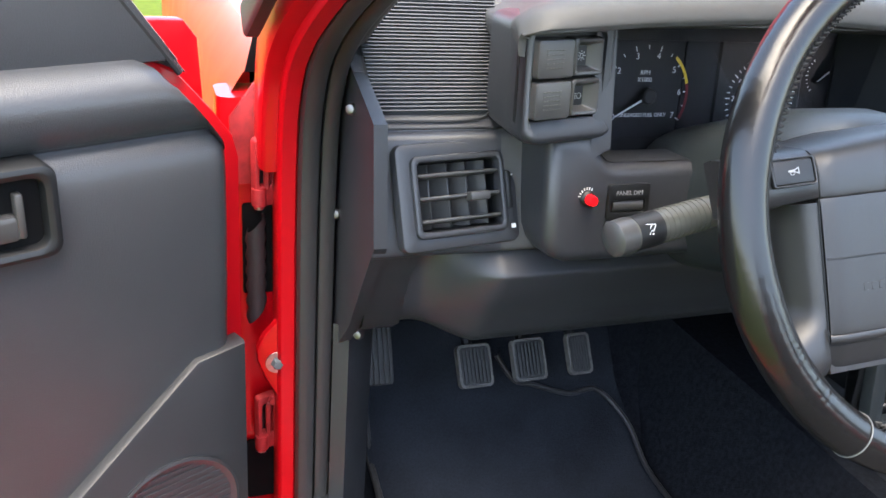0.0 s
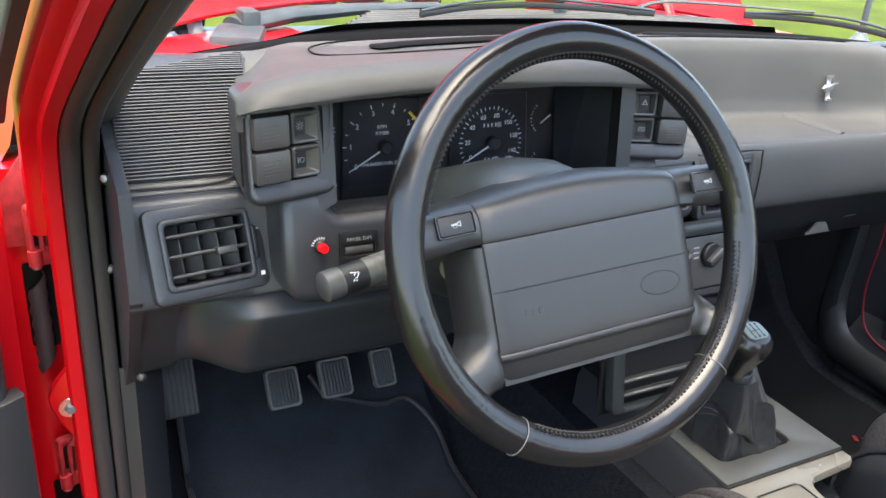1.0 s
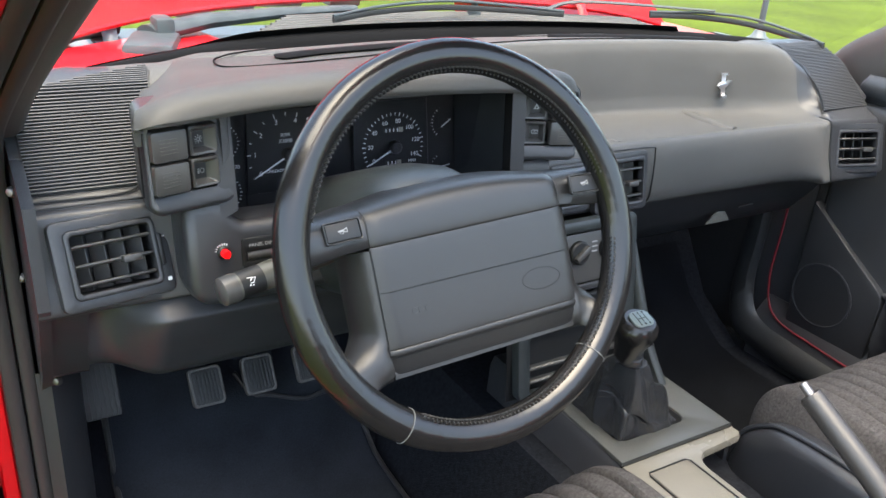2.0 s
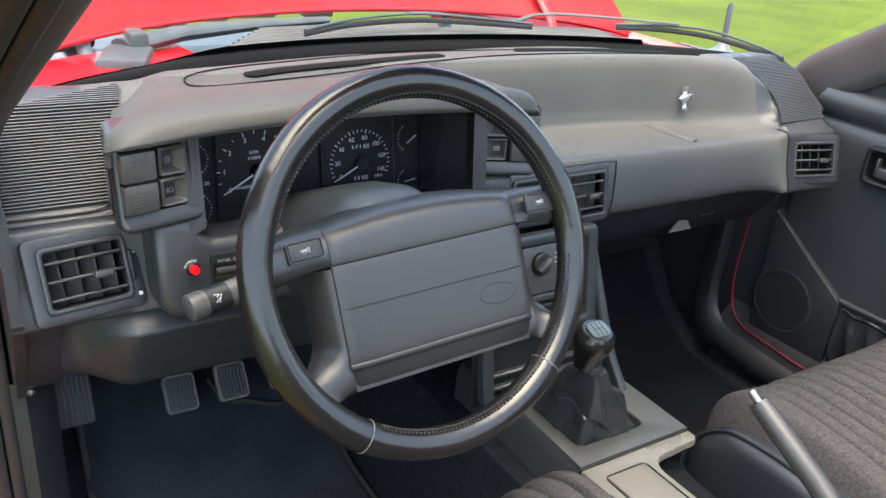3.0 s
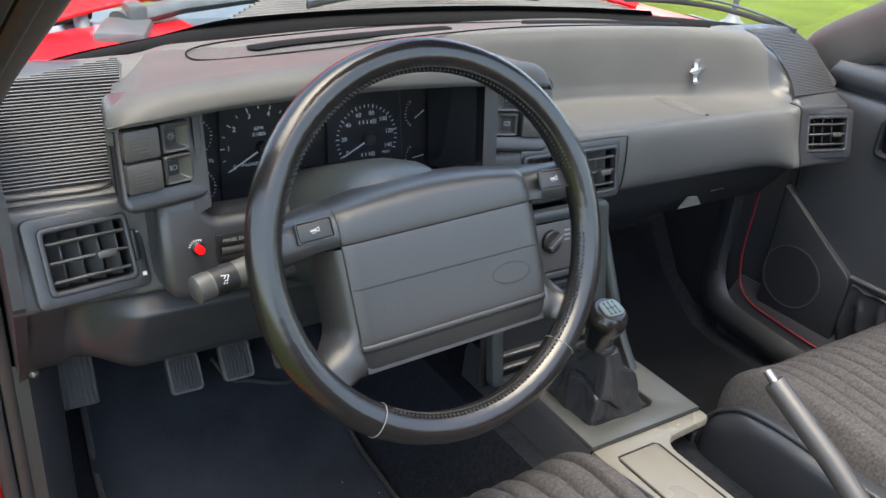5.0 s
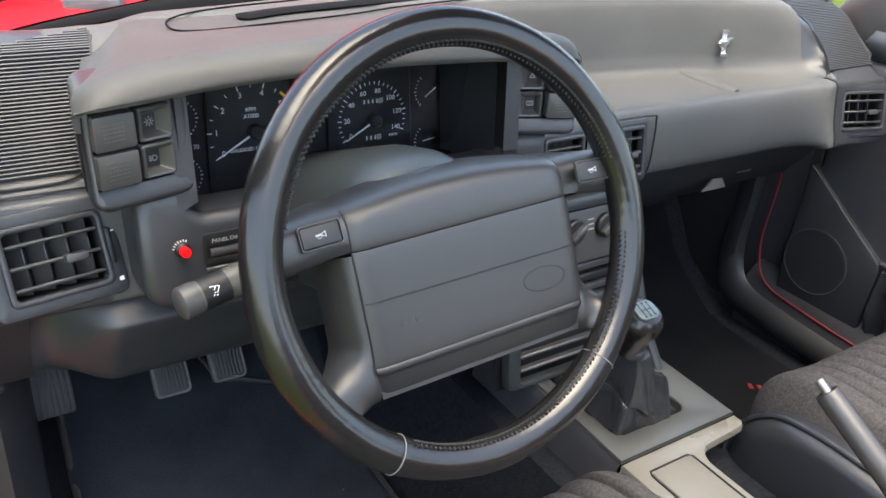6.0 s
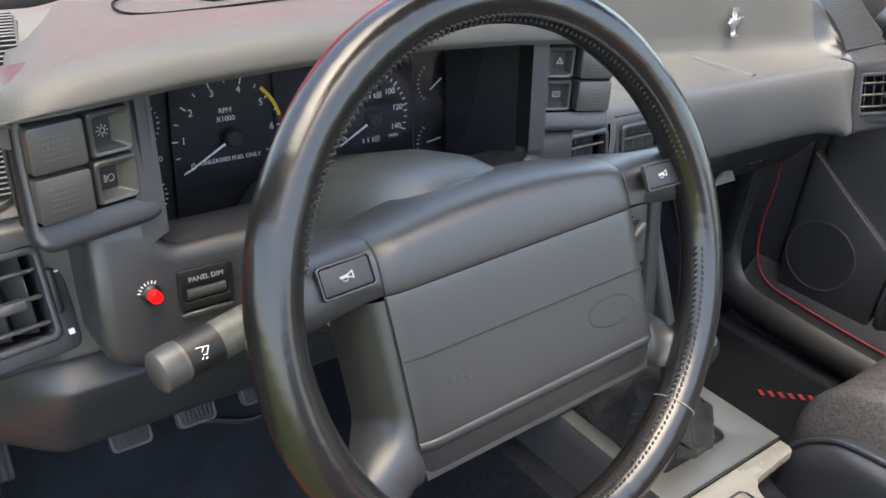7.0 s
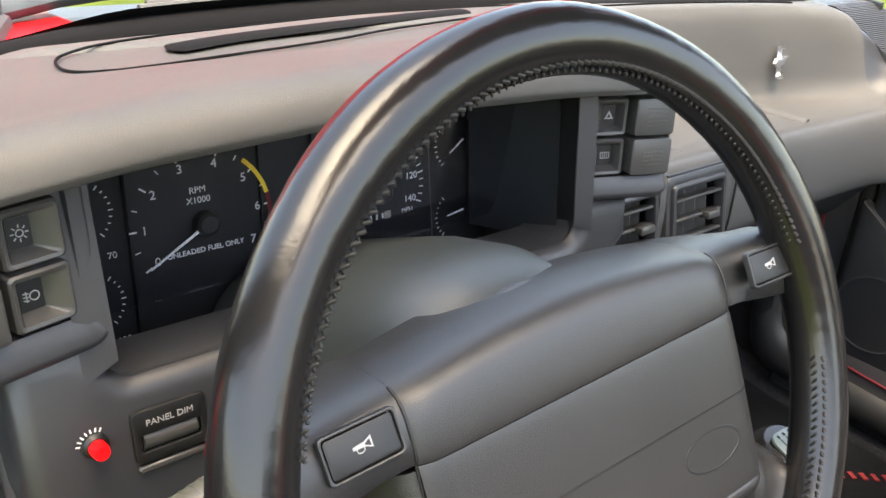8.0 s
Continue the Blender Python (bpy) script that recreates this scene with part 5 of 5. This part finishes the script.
# console recess, joints and gear knob plate
part("lid_joint", tube([(-0.052, -0.40, 0.5345), (-0.052, -0.03, 0.5345), (-0.048, -0.024, 0.5345), (0.014, -0.024, 0.5345), (0.02, -0.03, 0.5345), (0.02, -0.40, 0.5345)], 0.0012, 6), PLASTIC_DARK, console)
part("plate_joint", tube([(-0.069, 0.0025, 0.538), (0.131, 0.0025, 0.538)], 0.001, 6), PLASTIC_DARK, console)
part("knob_plate", plate(rounded(0.030, 0.025, 0.008), 0.0025, 0.0008, Matrix.Translation((-0.053, 0.0325, 0.7298)) @ Matrix.Rotation(radians(20), 4, "X")), KNOBPLATE, shifter, "pale shift pattern plate")
KP = Matrix.Translation((-0.053, 0.0325, 0.7298)) @ Matrix.Rotation(radians(20), 4, "X") @ Matrix.Translation((0, 0, 0.0026))
part("shift_pattern", join(*[bar(-0.007 + 0.007 * i, 0, 0.0008, 0.013, KP) for i in range(3)], bar(0, 0, 0.015, 0.0008, KP), *[bar(-0.007 + 0.007 * i, j * 0.0088, 0.0022, 0.0026, KP) for i in range(3) for j in (-1, 1)]), BLACK, shifter, smooth=0)
part("stem_ring", tube([(-0.043 + 0.014 * math.cos(a), 0.047 + 0.014 * math.sin(a), 0.668 + 0.002 * math.sin(a)) for a in (2 * math.pi * i / 24 for i in range(24))], 0.0016, 8, True), BOOT, shifter)
part("grip_ring", tube([(0.0895, -0.300, 0.571), (0.090, -0.303, 0.569)], 0.0147, 18), PLASTIC_DARK, brake_lever)

# ---- side walls of the footwells ----
for s in (-1, 1):
    x = side([(-0.712, 0, 0)], s)[0][0]
    solid("kick_panel", span(*sorted((x, x + s * 0.02)), 0.378, 0.74, 0.20, 0.93, 0.004), PLASTIC, "black moulded kick panel beside the footwell", "kick panel", "kick panels", "structure")
for s in (-1, 1):
    solid("sill_trim", loft([[(x if s < 0 else 0.065 - x, y, z) for x, z in ((-0.735, 0.33), (-0.73, 0.40), (-0.70, 0.415), (-0.665, 0.38), (-0.655, 0.28))] for y in (0.42, 0.33, 0.2, -0.6, -1.2)]), PLASTIC, "black plastic sill trim", "sill trim", "sill trims", "structure")
solid("pillar_cover", loft([[(x, y, z) for x, y in ((-0.705, 0.345), (-0.69, 0.335), (-0.655, 0.37), (-0.645, 0.46))] for z in (0.26, 0.40, 0.55, 0.645)]), PLASTIC, "grey-black plastic cover on the lower door pillar", "pillar cover", kind="structure")
part("rest_plate", plate(rounded(0.05, 0.085, 0.004), 0.008, 0.002, facing(-0.622, 0.482, 0.518, 25)), RUBBER, car, "ribbed rubber foot rest")
for i in range(7):
    part("rest_rib", box(0.003, 0.08, 0.003, 0, m=facing(-0.622, 0.482, 0.518, 25) @ Matrix.Translation((-0.021 + 0.007 * i, 0, 0.009))), RUBBER, car)

# passenger door opening: a broad curved seal and the red edge beyond it
seal_r = smooth_line([(0.715, 0.440, 0.70), (0.712, 0.438, 0.56), (0.712, 0.440, 0.44), (0.708, 0.405, 0.368), (0.706, 0.30, 0.350), (0.706, 0.10, 0.340), (0.706, -0.3, 0.335), (0.706, -0.9, 0.335)], 70)
solid("door_seal_trim", loft([[p + Vector((0.018, 0, 0)), p + Vector((0.004, -0.006, 0.012)), p + Vector((-0.012, 0.0, 0.0)), p + Vector((-0.014, 0.03, -0.03)), p + Vector((0.005, 0.045, -0.05))] for p in seal_r]), SEALTRIM, "grey-black trim curving round the passenger door opening", "door trim", kind="structure", smooth=60)
solid("red_edge", tube([p + Vector((0.022, -0.030, 0.022)) for p in seal_r], 0.0024, 10), REDEDGE, "thin red painted edge of the door opening", "door edge", kind="structure")

# gathered pocket on the passenger door
pk = []
for i in range(150):
    L = lerp(0.214, 0.70, i / 149)
    row = []
    for k in range(16):
        f = k / 15
        a = L / 0.036 + 0.55 * math.sin(3.1 * f + 9 * L) + 0.35 * f
        fold = 0.008 * (abs(math.sin(math.pi * a)) ** 0.6 - 0.6) + 0.0025 * math.sin(41 * f + 60 * L + 3 * math.sin(90 * L))
        row.append(DOOR_R @ Vector((L, -0.012 - 0.016 * math.sin(math.pi * min(1, 0.15 + f)) + fold * min(1, 0.25 + 3 * f), lerp(0.522, 0.34, f) + 0.003 * math.sin(2 * math.pi * a) * (1 - f))))
    pk.append(row)
part("map_pocket", loft(pk), BOOT, door_right, "black gathered leather pocket", 80)
part("pocket_hem", tube([DOOR_R @ Vector((L, -0.021 + 0.002 * math.sin(L / 0.018 * math.pi), 0.519 + 0.002 * math.sin(L * 120))) for L in np.linspace(0.216, 0.70, 90)], 0.0032, 8), BOOT, door_right)
part("pocket_edge", tube([DOOR_R @ Vector((L, -0.016, 0.533)) for L in (0.206, 0.3, 0.45, 0.72)], 0.0055, 10), DOORVINYL, door_right)

# ---- mats ----
solid("floor_mat", loft([[(x, y, z) for x in np.linspace(-0.615, -0.20, 12)] for y, z in ((0.62, 0.478), (0.55, 0.375), (0.47, 0.318), (0.44, 0.298), (0.38, 0.288), (0.2, 0.287), (-0.1, 0.287))]), MAT, "dark carpet floor mat in the driver footwell", "floor mat", "floor mats")
# the passenger mat's colour holds the footwell's shade
mat_r = solid("floor_mat", loft([[(x, y, z) for x in np.linspace(0.17, 0.66, 12)] for y, z in ((0.62, 0.478), (0.55, 0.375), (0.47, 0.318), (0.44, 0.298), (0.38, 0.288), (0.2, 0.287), (-0.1, 0.287))]), MATSHADED, "dark carpet floor mat with red embroidery", "floor mat", "floor mats")
for i in range(7):
    part("letter_bar", box(0.008, 0.016, 0.002, 0, m=Matrix.Translation((0.535 + 0.013 * i, 0.222 - 0.012 * i, 0.289)) @ Matrix.Rotation(radians(-30), 4, "Z")), REDMARK, mat_r, "red embroidered letter bar", 0)
solid("cable", tube(smooth_line([(-0.400, 0.575, 0.430), (-0.376, 0.556, 0.395), (-0.345, 0.550, 0.386), (-0.290, 0.535, 0.372), (-0.240, 0.535, 0.372), (-0.208, 0.487, 0.340), (-0.205, 0.42, 0.302), (-0.207, 0.30, 0.296), (-0.21, 0.1, 0.296)], 40), 0.004, 8), RUBBER, "thin black cable lying on the carpet", "cable")
solid("mat_edge_rod", tube([(-0.607, 0.60, 0.44), (-0.612, 0.50, 0.33), (-0.618, 0.30, 0.292), (-0.62, 0.0, 0.292)], 0.005, 8), SWITCH, "grey bound edge of the floor mat", "mat edge")
solid("tunnel", loft([[(x, y, z) for x, z in ((-0.20, 0.27), (-0.15, 0.36), (-0.11, 0.47), (0.16, 0.47), (0.19, 0.36), (0.23, 0.27))] for y in (0.74, 0.4, 0.2, -0.2, -1.0)]), CARPET, "dark carpet over the transmission tunnel", "carpet", kind="structure")

lint_rng = random.Random(7)
specks = [box(lint_rng.uniform(0.001, 0.0024), 0.0009, 0.0006, 0, m=Matrix.Translation((lint_rng.uniform(-0.60, -0.22), lint_rng.uniform(0.0, 0.36), 0.2885)) @ Matrix.Rotation(lint_rng.uniform(0, 3), 4, "Z")) for _ in range(46)]
solid("lint", join(*specks), LETTER, "pale specks of lint on the dark floor mat", "lint", kind="stuff", smooth=0)

# ---- jamb details ----
def hinge(z):
    h = thing("door_hinge", (-0.770, 0.40, z), "red painted steel door hinge", "hinge", "door hinges")
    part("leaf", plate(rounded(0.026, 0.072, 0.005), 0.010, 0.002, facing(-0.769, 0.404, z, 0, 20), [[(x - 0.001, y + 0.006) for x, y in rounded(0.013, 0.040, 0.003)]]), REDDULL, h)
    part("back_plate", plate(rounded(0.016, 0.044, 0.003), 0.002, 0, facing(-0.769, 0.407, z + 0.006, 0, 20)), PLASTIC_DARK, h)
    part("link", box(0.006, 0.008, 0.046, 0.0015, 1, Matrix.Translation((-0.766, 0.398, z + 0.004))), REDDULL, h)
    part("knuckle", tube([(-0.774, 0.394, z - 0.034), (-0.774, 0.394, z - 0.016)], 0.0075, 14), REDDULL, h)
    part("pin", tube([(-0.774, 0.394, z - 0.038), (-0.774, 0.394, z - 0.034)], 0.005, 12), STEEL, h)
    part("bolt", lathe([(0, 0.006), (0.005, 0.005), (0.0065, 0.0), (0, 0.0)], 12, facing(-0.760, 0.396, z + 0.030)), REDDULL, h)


# flat black plates stand for the shade in the pillar's openings
for z, w, tall in ((0.858, 0.010, 0.022), (0.705, 0.034, 0.105), (0.415, 0.034, 0.085)):
    part("opening_shade", plate(rounded(w, tall, 0.004), 0.002, 0, facing(-0.772 if w > 0.02 else -0.781, 0.4165, z)), BLACK, car, "flat black plate for the shade in a door pillar opening")
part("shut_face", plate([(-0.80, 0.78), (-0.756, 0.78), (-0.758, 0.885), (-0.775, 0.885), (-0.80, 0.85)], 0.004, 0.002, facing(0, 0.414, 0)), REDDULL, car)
# another black plate, painted shade for the gap above the hinge
part("upper_gap_shade", plate([(-0.783, 0.892), (-0.764, 0.892), (-0.760, 0.950), (-0.770, 0.944)], 0.003, 0.001, facing(0, 0.424, 0)), BLACK, car)
hinge(0.797)
hinge(0.494)
bolt = thing("jamb_bolt", (-0.7595, 0.378, 0.588), "steel bolt with washer on the red door pillar", "bolt")
part("washer", lathe([(0, 0.002), (0.0125, 0.0015), (0.013, 0.0), (0, 0.0)], 24, facing(-0.7595, 0.372, 0.588)), STEEL, bolt)
part("head", lathe([(0, 0.009), (0.005, 0.008), (0.007, 0.004), (0.0075, 0.0), (0, 0.0)], 6, facing(-0.7595, 0.372, 0.588)), GREY, bolt)
lobe = [(-0.003, -0.060), (0.008, -0.046), (0.020, -0.022), (0.028, 0.0), (0.029, 0.014), (0.022, 0.030), (0.010, 0.044), (-0.003, 0.060)]
part("pillar_lobe", plate([(-x - 0.752, z) for x, z in lobe], 0.010, 0.003, facing(0, 0.383, 0.590)), RED, car)
part("cable_gaiter", loft([[(-0.776 + 0.009 * math.cos(a) * (1 + 0.25 * (k % 2)), 0.408 + 0.010 * math.sin(a), 0.63 + 0.009 * k + 0.01 * math.cos(a)) for a in (2 * math.pi * i / 16 for i in range(16))] for k in range(13)], True), RUBBER, car, "black ribbed cable gaiter")
part("clip", plate(rounded(0.022, 0.009, 0.002), 0.004, 0.001, facing(-0.752, 0.268, 0.985, 45, -15)), STEEL, car, "steel clip")

# ---- outside the windscreen ----
def wiper(pts, arm):
    w = thing("wiper", pts[0], "grey windscreen wiper resting at the foot of the glass", "wiper", "wipers")
    part("blade", tube(smooth_line([Vector(p) + Vector((0, 0, -0.006)) for p in pts], 24), 0.003, 8, flat=1.8), RUBBER, w)
    part("bridge", tube(smooth_line([Vector(p) + Vector((0, 0, 0.006 * (1 - abs(2 * i / (len(pts) - 1) - 1)))) for i, p in enumerate(pts)], 24), 0.0028, 8), GREYARM, w)
    part("arm", tube(smooth_line(arm, 20), [lerp(0.0075, 0.004, i / 19) for i in range(20)], 8, flat=0.6), GREYARM, w)
    part("pivot", lathe([(0.014, -0.02), (0.014, 0.0), (0.010, 0.006), (0, 0.007)], 18, Matrix.Translation(arm[0])), GREYARM, w)


wiper([(-0.165, 0.715, 0.986), (-0.05, 0.765, 0.99), (0.10, 0.785, 0.992), (0.24, 0.755, 0.988), (0.325, 0.715, 0.986)], [(0.19, 0.83, 0.975), (0.17, 0.81, 0.992), (0.08, 0.79, 1.0)])
wiper([(0.505, 0.665, 0.990), (0.60, 0.625, 0.990), (0.66, 0.55, 0.988), (0.69, 0.45, 0.978), (0.685, 0.385, 0.972)], [(0.34, 0.80, 0.975), (0.42, 0.77, 0.995), (0.62, 0.60, 1.0)])

aerial = thing("aerial", (0.729, 0.569, 0.93), "dark aerial mast on a pale base", "aerial")
part("base", lathe([(0.032, -0.012), (0.030, 0.0), (0.016, 0.008), (0.010, 0.02), (0, 0.021)], 24, Matrix.Translation((0.729, 0.569, 0.945))), GREY, aerial)
part("mast", tube([(0.729, 0.569, 0.955), (0.731, 0.571, 1.04), (0.732, 0.572, 1.045)], [0.0065, 0.006, 0.004], 12), GREYARM, aerial)

for sx in (-0.50, 0.49):
    part("bonnet_hinge", join(tube([(sx, 0.83, 0.93), (sx, 0.86, 0.97), (sx, 0.92, 1.02)], 0.012, 8, flat=0.5), box(0.05, 0.08, 0.006, 0.002, 1, Matrix.Translation((sx, 0.84, 0.93)))), RED if sx > 0 else GREY, car)
part("inner_fender", loft([[(x, y, z) for x, z in ((-0.60, 0.93), (-0.52, 0.915), (-0.50, 0.80))] for y in (0.86, 1.2, 1.9)]), RED, car)
part("inner_shelf", span(-0.60, -0.10, 0.85, 1.02, 0.86, 0.905, 0.01), BRACEGREY, car)
part("brace", tube([(-0.45, 0.80, 0.950), (-0.34, 0.86, 0.958), (-0.20, 0.90, 0.962), (-0.02, 0.94, 0.962)], [0.024, 0.022, 0.018, 0.012], 12, flat=0.6), BRACEGREY, car, "grey-painted brace in the engine bay")
part("brace_foot", join(box(0.075, 0.12, 0.030, 0.008, 2, Matrix.Translation((-0.455, 0.745, 0.940)) @ Matrix.Rotation(radians(-20), 4, "Z")), box(0.03, 0.05, 0.05, 0.006, 2, Matrix.Translation((-0.425, 0.80, 0.952)))), BRACEGREY, car)
part("wiring_loom", tube([(-0.62, 0.80, 0.935), (-0.55, 0.86, 0.945), (-0.48, 0.90, 0.945)], 0.014, 10), RUBBER, car, "ribbed black wiring loom")
for x, y, z, w in ((-0.56, 0.90, 0.938, 0.035), (-0.33, 0.985, 0.957, 0.07), (-0.24, 1.00, 0.966, 0.06), (-0.15, 1.02, 0.968, 0.09), (0.0, 1.05, 0.962, 0.07)):
    part("engine_part", box(w, 0.05, 0.020, 0.006, 2, Matrix.Translation((x, y, z))), CREAM if w > 0.06 else STEEL, car, "pale engine bay part")


# ---- the rest of the car, plain ----
for s in (-1, 1):
    part("quarter_panel", loft([[(side([(-x, 0, 0)], s)[0][0], y, z) for x, z in ((0.70, 0.30), (0.815, 0.32), (0.82, 0.70), (0.80, 0.88), (0.76, 0.93), (0.66, 0.935), (0.64, 0.30))] for y in (-0.92, -1.3, -1.8, -2.25, -2.35)], True, True), RED, car)
part("nose", loft([[(x, y + 0.06 * (1 - (x / 0.8) ** 2), z) for x in np.linspace(-0.77, 0.83, 13)] for y, z in ((1.98, 0.66), (2.04, 0.65), (2.10, 0.58), (2.11, 0.42), (2.06, 0.28))]), RED, car)
part("boot_deck", loft([[(x, y, z) for x in np.linspace(-0.64, 0.70, 9)] for y, z in ((-1.5, 0.50), (-1.52, 0.93), (-1.9, 0.95), (-2.33, 0.92), (-2.36, 0.6), (-2.32, 0.30))]), RED, car)
for x in (-0.70, 0.765):
    for y in (1.42, -1.45):
        axle = Matrix.Translation((x, y, 0.31)) @ Matrix.Rotation(radians(90 if x > 0 else -90), 4, "Y")
        wh = part("road_wheel", lathe([(0.195, -0.08), (0.20, 0.07), (0.175, 0.075), (0.16, 0.03), (0.05, 0.045), (0.0, 0.05)], 36, axle), DULLSTEEL, car, "grey road wheel")
        part("tyre", lathe([(0.195, -0.10), (0.285, -0.105), (0.305, -0.085), (0.31, 0.0), (0.305, 0.085), (0.285, 0.105), (0.195, 0.10), (0.195, -0.10)], 40, axle), RUBBER, wh)
